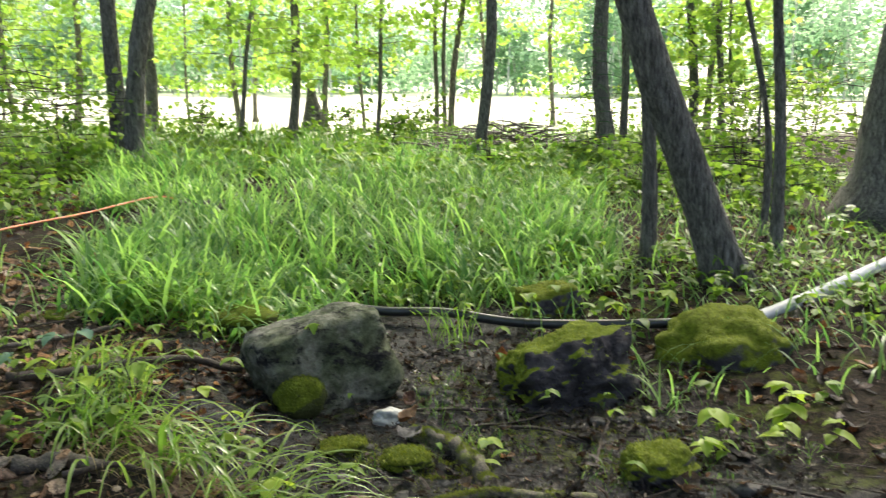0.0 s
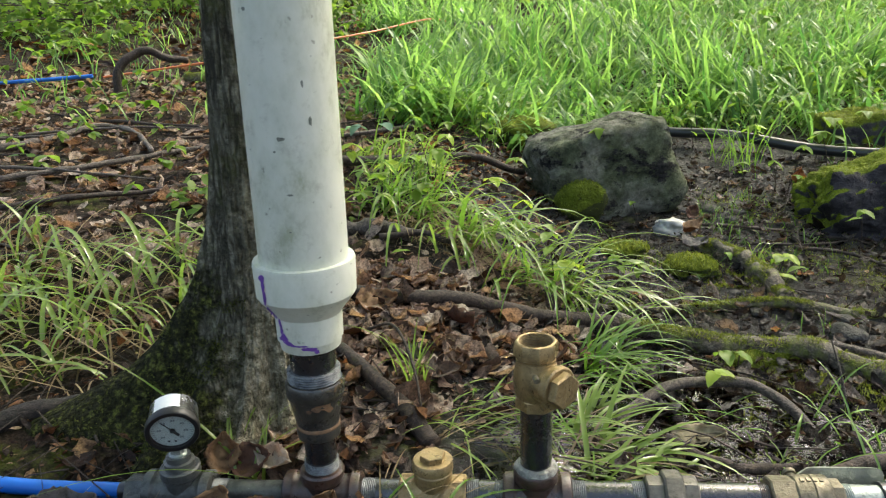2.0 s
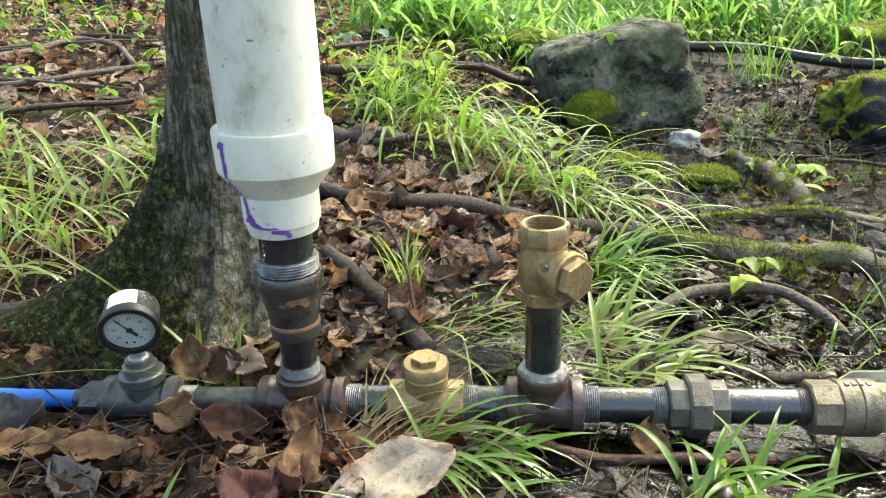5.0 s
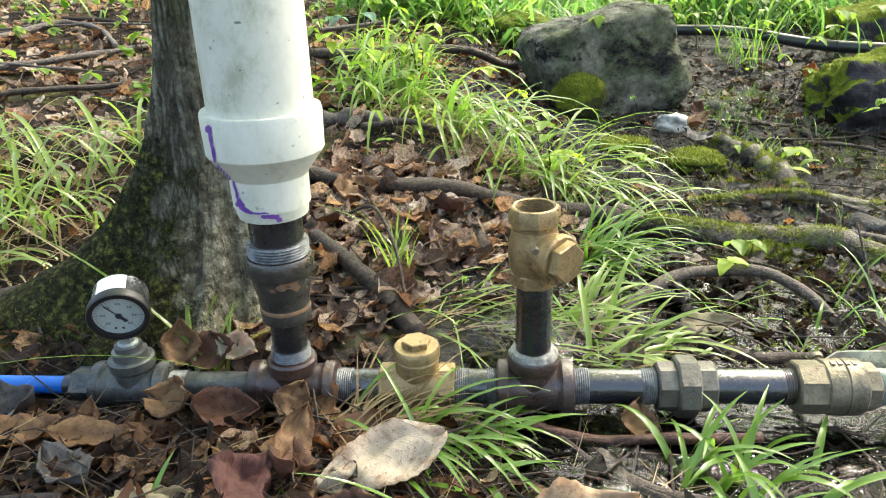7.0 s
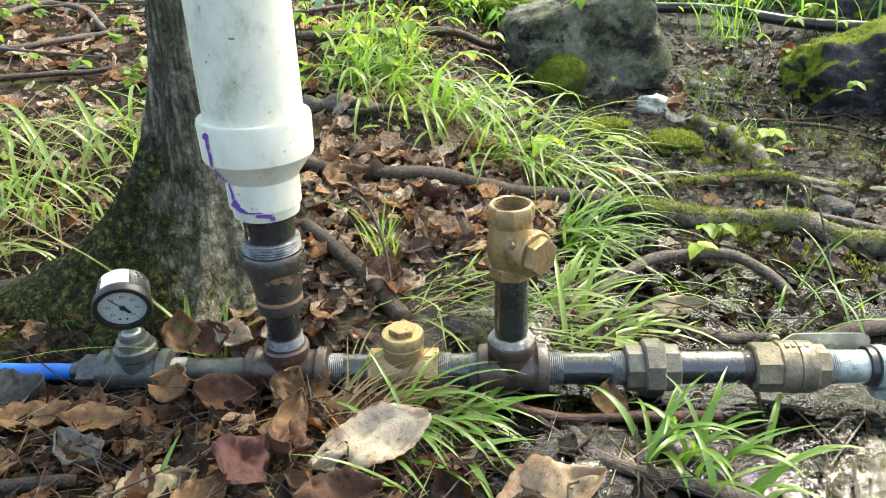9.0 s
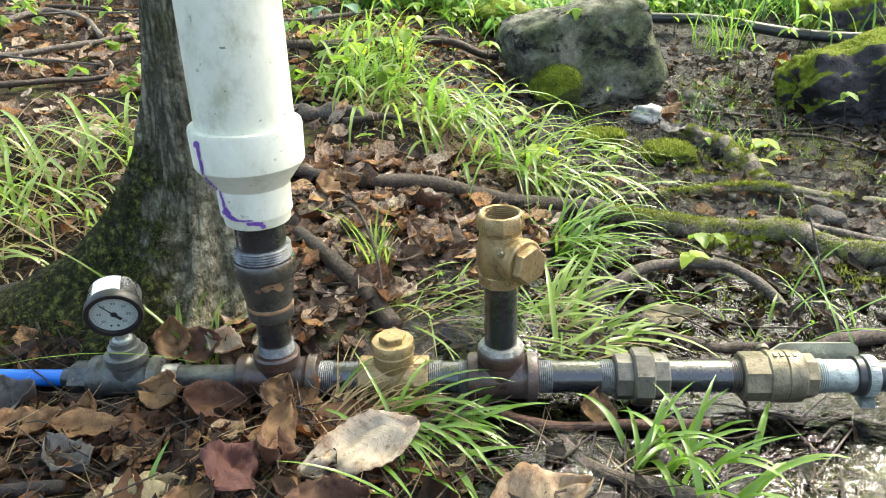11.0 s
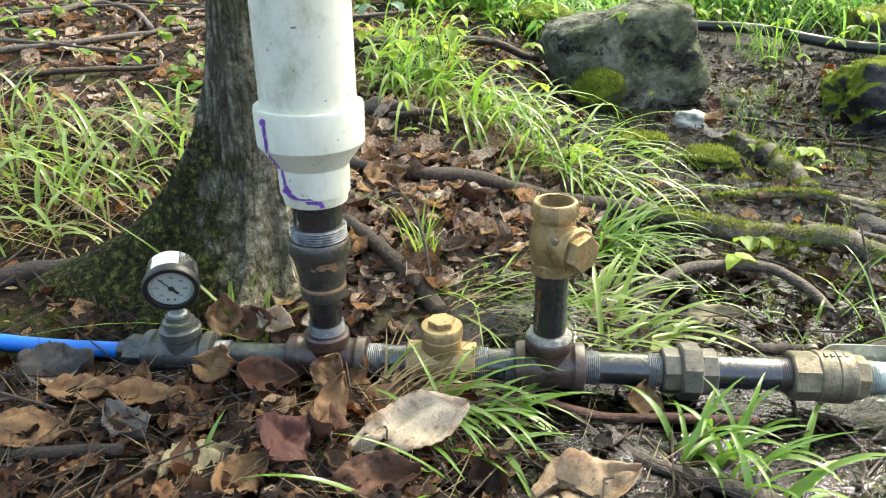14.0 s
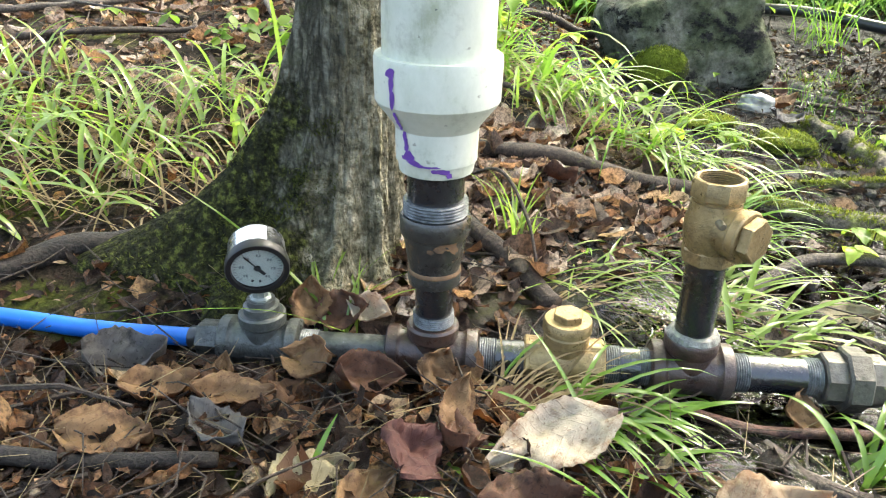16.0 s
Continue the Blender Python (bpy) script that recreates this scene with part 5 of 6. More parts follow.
# This root's darkness is shade under the grass, carried by its bark colour.
branch("root running away from the tree foot, deep shade in its colour", lay((-0.33, 0.27), (-0.455, 0.205), (-0.53, 0.165), (-0.62, 0.09), (-0.8, 0.02), lift=0.01), 0.015, 0.018, shade_wet_bark, 0.3)
branch("black wet stick in the leaf litter", lay((-0.48, -0.215), (-0.3, -0.21), (-0.18, -0.195), lift=0.014), 0.009, 0.007, shade_wet_bark)
branch("thick forked branch on brown leaves", lay((-1.75, 1.75), (-1.55, 1.85), (-1.42, 2.18), (-1.2, 2.05), (-1.0, 1.75), lift=0.03), 0.015, 0.009, grey_wood, 0.5)
branch("long grey branch on brown leaves", lay((-1.5, 1.4), (-1.34, 1.46), (-1.1, 1.62), (-0.89, 1.84), (-0.5, 2.0), lift=0.025), 0.012, 0.008, grey_wood, 0.5)
branch("bent brown stick on brown leaves", lay((-1.2, 1.16), (-1.04, 1.24), (-0.86, 1.36), (-0.7, 1.42), lift=0.02), 0.009, 0.007, branch_bark, 0.5)
branch("arched dead branch standing out of the leaves", [on_land(-1.75, 3.0, -0.02), on_land(-1.72, 3.05, 0.16), on_land(-1.62, 3.12, 0.22), on_land(-1.5, 3.15, 0.17), on_land(-1.42, 3.2, 0.15)], 0.025, 0.018, branch_bark)
branch("crumbling block of rotten wood in the grass", lay((-0.19, 1.06), (-0.08, 1.03), (0.02, 0.98), lift=0.015), 0.022, 0.017, grey_wood, 0.8)
branch("short dark stick beside the rotten wood", lay((-0.06, 0.94), (0.04, 0.95), (0.12, 0.92), lift=0.03), 0.009, 0.007)
branch("fallen mossy log behind the grass", lay((-1.5, 3.3), (-1.12, 3.36), (-0.83, 3.4), lift=0.03), 0.035, 0.028, mossy_bark)
branch("slender bare stick on the bank", lay((-0.62, 1.8), (-0.49, 1.93), (-0.33, 1.99), (-0.1, 2.12), lift=0.04), 0.012, 0.007, grey_wood)
branch("row of dark branches along the bank", lay((-0.35, 1.6), (-0.1, 1.66), (0.12, 1.74), (0.33, 1.8), lift=0.035), 0.018, 0.012, branch_bark)
branch("mossy stub of wood in the mud", lay((0.84, 1.39), (0.918, 1.312), (0.958, 1.233), (0.975, 1.1), (0.98, 1.0), lift=0.004), 0.036, 0.026, mossy_bark, 0.8, bare=-0.6)
branch("thin twig standing out of the mud", [on_land(0.86, 0.4, 0), on_land(0.85, 0.42, 0.06), on_land(0.835, 0.44, 0.12)], 0.0035, 0.0015, grey_wood)
branch("thin bowed twig beside the pump", [on_land(0.0, 0.4, 0.06), on_land(0.06, 0.32, 0.1), on_land(0.1, 0.24, 0.07), on_land(0.12, 0.16, 0.0)], 0.0028, 0.002, branch_bark)
branch("grey wet log lying beyond the lever", lay((0.72, 0.16), (0.85, 0.22), (1.05, 0.25), (1.3, 0.2), lift=0.01), 0.013, 0.014, branch_bark, 0.4)
branch("dark wet stick beyond the pipes", lay((0.5, 0.24), (0.6, 0.2), (0.7, 0.19), lift=0.012), 0.012, 0.009, branch_bark, 0.4)


for k in range(16):
    x, y, a, n = random.uniform(-2.2, -0.4), random.uniform(0.9, 2.9), random.gauss(0.2, 0.5), random.uniform(0.15, 0.45)
    bend = random.gauss(0, 0.05)
    branch(random.choice(("thin brown stick on dead leaves", "crooked grey stick on dead leaves")), lay((x, y), (x + n * math.cos(a), y + n * math.sin(a) + bend), (x + 2 * n * math.cos(a), y + 2 * n * math.sin(a)), lift=random.uniform(0.015, 0.035)), random.uniform(0.004, 0.009), 0.003, random.choice((branch_bark, grey_wood)), 0.5)
for k in range(9):
    x, y, a, n = random.uniform(0.5, 1.7), random.uniform(0.75, 2.0), random.gauss(0.0, 0.6), random.uniform(0.1, 0.3)
    branch("thin wet stick lying in the mud", lay((x, y), (x + n * math.cos(a), y + n * math.sin(a) + random.gauss(0, 0.03)), (x + 2 * n * math.cos(a), y + 2 * n * math.sin(a)), lift=0.012), random.uniform(0.004, 0.008), 0.003, branch_bark, 0.4)


def build_twigs():
    soup = Soup()
    for k in range(760):
        u = random.random()
        x, y = (random.uniform(-0.6, 0.7), random.uniform(-0.42, 0.3)) if u < 0.55 else (random.uniform(-2.2, 0.2), random.uniform(0.5, 3.2)) if u < 0.8 else (random.uniform(0.4, 2.2), random.uniform(0.2, 2.2))
        p, a, n = land(x, y, random.uniform(0.008, 0.022)), random.uniform(0, 6.28), random.uniform(0.05, 0.22)
        q = land(x + math.cos(a) * n, y + math.sin(a) * n, random.uniform(0.006, 0.03))
        mid = (p + q) / 2 + Vector((random.gauss(0, 0.014), random.gauss(0, 0.014), random.uniform(-0.006, 0.012)))
        r = 0.0012 * math.exp(random.gauss(0, 0.4))
        soup.tube([p, mid, q], [r, r * 0.85, r * 0.5], 5)
    return thing("twigs", "scattered thin broken twigs on the forest floor", "twigs", soup=soup, material=branch_bark, kind="stuff")


build_twigs()


def build_brush():
    soup = Soup()
    for k in range(420):
        x, y = random.uniform(3.1, 5.3), random.uniform(8.9, 10.2)
        hump = 0.35 * math.exp(-((x - 4.3) / 0.8) ** 2)
        p, a, n = land(x, y, random.uniform(0, 0.08 + hump)), random.uniform(0, 6.28), random.uniform(0.3, 1.0)
        q = p + Vector((math.cos(a) * n, math.sin(a) * n * 0.6, random.uniform(-0.1, 0.2)))
        r = random.uniform(0.004, 0.016)
        soup.tube([p, (p + q) / 2 + Vector((0, 0, 0.04)), q], [r, r * 0.8, r * 0.4], 5)
    return thing("brush_pile", "heap of cut brown branches at the meadow edge", "brush", soup=soup, material=grey_wood, kind="stuff")


build_brush()


# ---- dead leaves ----
def leaf_sheet(soup, m, length, width, curl, cup, seed, nu=8, nv=4, teeth=0.05, rag=1.0):
    """A dry leaf with a pointed oval outline, curled lengthwise and cupped across."""
    k = len(soup.v)
    for i in range(nu + 1):
        u = i / nu
        w = width * 0.5 * math.sin(math.pi * (0.03 + 0.95 * u) ** 0.85) * (1 + teeth * (1 if i % 2 else -1)) * (1 + 0.35 * rag * noise.noise(Vector((u * 4.5, seed * 2.3, 1.0))) + 0.22 * rag * noise.noise(Vector((u * 14, seed * 1.3, 4.0))))
        for j in range(nv + 1):
            v = 2 * j / nv - 1
            x, y = (u - 0.5) * length, v * w
            z = cup * abs(v) ** 1.5 * width * 0.5 + curl * (2 * u - 1) ** 2 * length * 0.5 + 0.26 * width * noise.noise(Vector((u * 3 + seed, v * 1.8, seed * 1.7))) + 0.12 * width * noise.noise(Vector((u * 9 + seed, v * 4.5, seed * 2.9))) - 0.012 * width * (j == nv // 2)
            soup.v.append(tuple(m @ Vector((x, y, z))))
    for i in range(nu):
        for j in range(nv):
            a = k + i * (nv + 1) + j
            soup.f.append((a, a + 1, a + nv + 2, a + nv + 1))
    return soup


def fallen_leaf(label, at, length, width, heading, tip=0, roll=0, curl=0.15, cup=0.3, material=leaf_tan, stalk=True, rag=0.6, seed=None):
    s = leaf_sheet(Soup(), Matrix(), length, width, curl, cup, random.uniform(0, 50) if seed is None else seed, 22, 10, 0.03, rag)
    ob = thing("dead_leaf", label, "leaf", at, "single fallen leaves", s, material, sharp=0)
    ob.rotation_euler = [radians(a) for a in (roll, tip, heading)]
    ob.modifiers.new("thickness", "SOLIDIFY").thickness = 0.0006
    if stalk:
        e = Vector((-length / 2, 0, curl * length * 0.5))
        part("stalk", Soup().tube([e, e + Vector((-0.012, 0.002, 0.003)), e + Vector((-0.024, 0.001, 0.001))], [0.0011, 0.0009, 0.0007], 5), branch_bark, ob)
    return ob


fallen_leaf("large pale speckled leaf lying on litter", (0.124, -0.135, 0.107), 0.14, 0.068, 204, 9, -22, 0.05, 0.12, leaf_pale, rag=0.15, seed=4.0)
fallen_leaf("dull red-brown rounded leaf", (-0.004, -0.182, 0.122), 0.07, 0.068, 70, 0, 34, 0.1, 0.2, leaf_red)
fallen_leaf("broad curled pale brown leaf by a grass tuft", (0.318, -0.172, 0.066), 0.125, 0.075, 18, -6, 14, 0.1, 0.25, leaf_buff)
fallen_leaf("curled tan leaf on the litter", (-0.198, -0.098, 0.105), 0.085, 0.04, 8, 6, 20, 0.25, 0.5, leaf_tan)
fallen_leaf("wet grey crumpled leaf below the hose", (-0.345, -0.04, 0.092), 0.085, 0.07, 30, 8, 30, 0.4, 0.8, leaf_grey)
fallen_leaf("tan leaf standing on edge in dry grass", (0.028, -0.108, 0.115), 0.075, 0.042, 75, -35, 40, 0.15, 0.4, leaf_tan)
fallen_leaf("russet leaf curled on its side", (0.03, -0.15, 0.108), 0.06, 0.05, 110, 15, 30, 0.3, 0.5, leaf_brown)
fallen_leaf("tan leaf leaning on the rusty tee", (0.0, -0.008, 0.092), 0.05, 0.045, 60, -38, 45, 0.1, 0.2, leaf_tan)
fallen_leaf("curled brown leaf under the nipple", (-0.075, -0.035, 0.092), 0.075, 0.055, 15, 18, 35, 0.35, 0.6, leaf_brown)
fallen_leaf("curled tan leaf against the nipple", (-0.13, -0.02, 0.1), 0.065, 0.05, -20, -20, 40, 0.3, 0.6, leaf_tan)
fallen_leaf("small tan leaf on the gauge tee", (-0.235, -0.04, 0.085), 0.055, 0.03, 80, -50, 20, 0.2, 0.5, leaf_tan)
fallen_leaf("yellowish mottled leaf under a green blade", (-0.09, -0.208, 0.1), 0.085, 0.075, 40, 0, 18, 0.05, 0.12, leaf_yellow)
fallen_leaf("orange-brown leaf lying flat", (-0.04, -0.225, 0.104), 0.075, 0.045, 60, 5, 20, 0.2, 0.3, leaf_tan)
fallen_leaf("pale brown leaf half buried in litter", (0.1, -0.215, 0.1), 0.09, 0.06, 10, 0, 15, 0.15, 0.3, leaf_brown)
fallen_leaf("brown leaf on the bank behind the pump", (0.163, 0.55, 0.125), 0.1, 0.065, 120, 10, 25, 0.2, 0.3, leaf_brown)
fallen_leaf("tan leaf below the long branch", (-0.016, 0.58, 0.15), 0.085, 0.07, 20, 5, 30, 0.15, 0.3, leaf_tan)
fallen_leaf("curled leaf at the tree foot", (-0.115, 0.08, 0.106), 0.07, 0.05, -10, -18, 50, 0.3, 0.6, leaf_brown)
fallen_leaf("upright tan leaf at the tree foot", (-0.165, 0.078, 0.118), 0.06, 0.05, 95, -55, 20, 0.15, 0.4, leaf_tan)
fallen_leaf("pale curled leaf edge at the tree foot", (-0.085, 0.078, 0.108), 0.06, 0.04, -25, 0, 35, 0.3, 0.5, leaf_pale)
fallen_leaf("wet grey leaf in the hollow", (0.53, 0.37, 0.028), 0.075, 0.045, 110, 10, 10, 0.2, 0.4, leaf_grey)
fallen_leaf("yellow-green fallen leaf in the hollow", (0.565, 0.275, 0.03), 0.09, 0.05, 0, 0, 15, 0.1, 0.2, leaf_yellow)
fallen_leaf("russet leaf beside the pipe", (0.402, 0.0, 0.055), 0.06, 0.045, 80, -20, 30, 0.2, 0.5, leaf_tan)
fallen_leaf("orange leaf standing on the mossy boulder", (1.295, 1.82, 0.115), 0.07, 0.055, 70, -50, 20, 0.1, 0.3, leaf_orange)
fallen_leaf("red-brown leaf at the slab's foot", (0.885, 1.64, 0.04), 0.07, 0.05, 60, -25, 30, 0.2, 0.4, leaf_brown)
fallen_leaf("crumpled grey leaf in the mud", (0.82, 1.33, 0.03), 0.1, 0.07, 30, 0, 10, 0.2, 0.4, leaf_grey)
fallen_leaf("rolled tan leaf in the mud", (0.84, 1.44, 0.045), 0.1, 0.045, 40, -10, 10, 0.3, 0.7, leaf_tan)
fallen_leaf("orange-brown leaf on the litter", (-0.275, -0.1, 0.108), 0.08, 0.05, 20, 5, 15, 0.2, 0.4, leaf_tan)
fallen_leaf("tan leaf with turned edges", (-0.29, -0.18, 0.108), 0.09, 0.055, 5, 0, 12, 0.2, 0.4, leaf_tan)
fallen_leaf("grey-brown leaf on the litter", (-0.2, -0.155, 0.1), 0.075, 0.05, 150, 0, 15, 0.25, 0.5, leaf_grey)


def awash(x, y):
    """True where the spilt water keeps the mud bare."""
    return ((x - 0.22) / 0.11) ** 2 + ((y - 0.165) / 0.075) ** 2 < 1 or ((x - 0.64) / 0.3) ** 2 + ((y + 0.06) / 0.14) ** 2 < 1


def build_litter(name, label, material, zones):
    soup = Soup()
    for x0, x1, y0, y1, count, size in zones:
        for k in range(count):
            x, y = random.uniform(x0, x1) + random.gauss(0, 0.05 * (x1 - x0)), random.uniform(y0, y1) + random.gauss(0, 0.05 * (y1 - y0))
            if (-0.035 < y - LINE_Y < 0.045 and -1.3 < x < 0.8) or (awash(x, y) and random.random() < 0.9):
                continue
            s = min(0.1, 0.046 * math.exp(random.gauss(0, 0.45))) * size
            m = Matrix.Translation(land(x, y, random.uniform(0.003, 0.018))) @ Euler((random.gauss(0, 0.32), random.gauss(0, 0.32), random.uniform(0, 6.28))).to_matrix().to_4x4()
            leaf_sheet(soup, m, s, s * random.uniform(0.35, 0.85), random.gauss(0.12, 0.22), random.gauss(0.15, 0.35), k * 0.37, 9, 5, 0.03, 0.6)
    return thing(name, label, "leaf litter", soup=soup, material=material, kind="stuff", sharp=0)


build_litter("leaf_litter", "deep layer of curled brown dead leaves", litter, ((-0.75, 0.24, -0.55, 0.02, 900, 0.62), (-0.75, 0.26, -0.5, 0.03, 2300, 0.3), (-0.45, 0.0, 0.08, 0.75, 350, 0.6), (-0.2, 0.4, 1.2, 2.4, 500, 0.7), (-4.5, -0.6, 3.0, 7.0, 1500, 1.2), (-2.6, 2.6, -2.6, -0.5, 2600, 1.1), (-2.6, -0.7, -0.6, 0.7, 900, 1.0), (1.9, 5.0, 0.2, 6.0, 1200, 1.1)))
build_litter("bank_litter", "greyish brown damp leaves on the bank", bank_litter, ((-0.1, 0.15, 0.1, 0.8, 420, 0.85), (0.12, 0.42, 0.38, 1.0, 340, 0.8), (-0.1, 0.4, 0.15, 0.9, 800, 0.26), (-2.6, -0.1, 0.6, 3.6, 3600, 0.9)))
build_litter("curled_leaves", "curled tan leaves heaped against the pipes", leaf_tan, ((-0.3, 0.1, -0.1, 0.0, 45, 0.8), (-0.25, 0.05, 0.1, 0.16, 16, 0.8), (-0.7, 0.2, -0.4, -0.1, 45, 0.75)))
build_litter("hollow_litter", "grey-brown damp leaves strewn in the hollow", hollow_leaf, ((0.4, 1.2, 0.35, 1.0, 190, 0.6), (0.4, 1.9, 0.8, 2.3, 420, 0.62), (0.4, 1.5, 0.4, 1.8, 700, 0.25)))
build_litter("sodden_litter", "dark sodden leaves pressed into the mud", wet_litter, ((0.25, 0.9, -0.5, -0.15, 150, 0.5), (0.25, 1.1, -0.15, 0.1, 60, 0.4), (0.3, 1.1, 0.3, 0.7, 320, 0.6), (0.3, 1.1, 0.1, 0.3, 110, 0.5), (0.35, 1.9, 0.6, 2.5, 1500, 0.5), (1.2, 4.0, 0.2, 3.2, 1300, 0.8)))


# ---- grass and seedlings ----
def tuft(label, x, y, count, length, width, material=grass_green, spread=0.03, lean=None, droop=(0.9, 2.0), tilt=(0.1, 0.7), single=True):
    """A clump of arching grass blades; lean is the heading to which it falls."""
    s, at = Soup(), land(x, y)
    clump = thing("grass_tuft", label, "grass", at, "grass tufts") if single else None
    for k in range(count):
        a = random.uniform(0, 6.28) if lean is None else random.gauss(radians(lean), 0.7)
        n = length * random.uniform(0.45, 1.15)
        b = Vector((random.gauss(0, spread), random.gauss(0, spread), 0))
        z = land(x + b.x, y + b.y).z - 0.004 - at.z
        one = Soup() if single else s
        one.blade((b.x, b.y, z), a, n, width * random.uniform(0.6, 1.2), random.uniform(*tilt), random.uniform(*droop), 8, 0.35)
        if single:
            part("blade", one, material, clump, "", 0)
    return clump or thing("grass_tuft", label, "grass", at, "grass tufts", s, material, sharp=0)


tuft("fresh green grass tuft growing beside wet mud", 0.465, -0.09, 30, 0.13, 0.008, grass_green, 0.035, None, (0.6, 2.2), (0.05, 0.6), single=True)
tuft("broad green blades beside the rotten branch", 0.53, -0.12, 11, 0.12, 0.0075, grass_green, 0.03, 0, (0.9, 2.2), (0.3, 0.8), single=True)
tuft("green grass flattened over the pipe", 0.14, -0.015, 44, 0.16, 0.0062, grass_green, 0.03, -20, (1.0, 2.0), (0.6, 1.1), single=True)
tuft("thick bright grass bent over the check valve", 0.195, -0.045, 22, 0.115, 0.008, grass_green, 0.03, -12, (0.7, 1.6), (0.6, 1.2), single=True)
tuft("dry straw-coloured grass below the check valve", 0.09, -0.045, 90, 0.15, 0.0024, grass_dry, 0.025, 30, (0.9, 2.0), (0.7, 1.3))
tuft("broad green blades lying in front of the pump", 0.2, -0.1, 10, 0.15, 0.007, grass_green, 0.035, -15, (0.6, 1.3), (0.9, 1.35), single=True)
tuft("narrow green blades along the wet edge", 0.17, -0.19, 14, 0.16, 0.005, grass_green, 0.04, 160, (0.6, 1.4), (0.6, 1.2), single=True)
tuft("slim upright grass tuft behind the pump", 0.09, 0.315, 20, 0.16, 0.004, grass_yellow, 0.014, None, (0.4, 1.6), (0.05, 0.35), single=True)
tuft("yellow-green grass mat on the bank", -0.55, 0.57, 30, 0.28, 0.0088, grass_yellow, 0.08, None, (1.3, 2.6), (0.25, 1.05))
tuft("arching yellow-green grass by the tree", -0.44, 0.5, 24, 0.26, 0.0088, grass_yellow, 0.08, None, (1.3, 2.6), (0.25, 1.05))
tuft("thick yellow-green grass mat on the bank", -0.76, 0.64, 34, 0.29, 0.0088, grass_yellow, 0.08, None, (1.3, 2.6), (0.25, 1.05))
tuft("pale grass on the sunny bank", -0.95, 0.55, 30, 0.28, 0.0088, grass_yellow, 0.08, None, (1.3, 2.6), (0.25, 1.05))
tuft("low grass at the root's end", -0.66, 0.36, 26, 0.24, 0.0088, grass_yellow, 0.08, None, (1.3, 2.6), (0.25, 1.05))
tuft("sparse yellow-green grass beside the root", -0.85, 0.32, 26, 0.25, 0.0088, grass_yellow, 0.08, None, (1.3, 2.6), (0.25, 1.05))
tuft("dry bleached grass on the bank", -0.6, 0.42, 24, 0.2, 0.003, grass_dry, 0.07, None, (0.8, 1.6), (0.6, 1.2))
for k in range(17):
    u = k / 16
    x, y = -0.14 + 0.6 * u + random.gauss(0, 0.05), 1.32 - 0.5 * u + random.gauss(0, 0.07)
    mat = grass_yellow if k % 3 else grass_green
    tuft("long arching grass hanging over the bank's edge", x, y, random.randint(10, 16), random.uniform(0.26, 0.42), random.uniform(0.0062, 0.0098), mat, 0.05, random.gauss(-35, 26), (1.2, 2.7), (0.4, 1.2))
for x, y in ((-0.05, 1.12), (0.04, 1.05), (0.12, 1.0), (0.2, 0.93), (0.02, 1.2)):
    tuft("matted straw under the living grass", x, y, 46, 0.2, 0.0022, grass_dry, 0.05, -40, (0.8, 1.8), (0.7, 1.4))
tuft("green grass beside the brass valve", 0.41, 0.5, 70, 0.2, 0.006, grass_green, 0.035, -20, (0.8, 1.9), (0.4, 1.0), single=True)
tuft("wet bright grass lying beside the puddle", 0.37, 0.24, 34, 0.17, 0.0075, grass_yellow, 0.045, 5, (0.5, 1.3), (0.7, 1.3))
tuft("wet grass lying in the puddle", 0.4, 0.17, 36, 0.14, 0.0075, grass_yellow, 0.045, 0, (0.4, 1.2), (0.8, 1.4))
tuft("bleached wet grass flattened in mud", 0.33, 0.17, 40, 0.14, 0.004, grass_dry, 0.05, 20, (0.4, 1.1), (0.9, 1.4))
tuft("pale wet grass trailing in shallow water", 0.26, 0.2, 34, 0.13, 0.0038, grass_yellow, 0.05, -10, (0.3, 1.0), (1.0, 1.5))
tuft("bleached stalks washed against the tee", 0.2, 0.17, 30, 0.12, 0.0026, grass_dry, 0.05, 10, (0.3, 0.9), (1.1, 1.5))
tuft("fine wet grass between the tee and stick", 0.22, 0.26, 34, 0.13, 0.0034, grass_yellow, 0.06, -30, (0.4, 1.2), (0.8, 1.4))
tuft("thin wet grass behind the stand pipe", 0.3, 0.32, 26, 0.19, 0.004, grass_green, 0.05, -60, (0.5, 1.4), (0.7, 1.3))
tuft("grass tuft beside the black pipe", 1.22, 2.32, 40, 0.28, 0.005, grass_green, 0.06, None, (0.6, 1.9), (0.05, 0.6))
tuft("small bright grass tuft in the mud", 1.0, 1.3, 14, 0.1, 0.003, grass_yellow, 0.02)
tuft("small grass tuft under the slab", 0.96, 1.55, 12, 0.1, 0.003, grass_green, 0.02)
tuft("grass tuft at the meadow side of the bank", 0.0, 1.3, 40, 0.28, 0.0045, grass_green, 0.08, None, (0.8, 1.9), (0.2, 0.8))
tuft("grass tuft beside the tree foot", -0.14, 0.078, 14, 0.15, 0.0036, grass_yellow, 0.018, 60, (0.4, 1.5), (0.1, 0.8), single=True)
tuft("long thin blades leaning across the tree foot", -0.105, 0.07, 3, 0.36, 0.0042, grass_yellow, 0.004, 168, (0.15, 0.5), (0.7, 0.95), single=True)
tuft("broad lone blade on the litter", -0.1, -0.195, 1, 0.13, 0.009, grass_green, 0.006, 70, (0.2, 0.7), (0.4, 0.8), single=True)
tuft("grass by the far end of the pipes", 0.92, -0.1, 16, 0.16, 0.004, grass_green, 0.06, None, (0.6, 1.6), (0.2, 0.9))
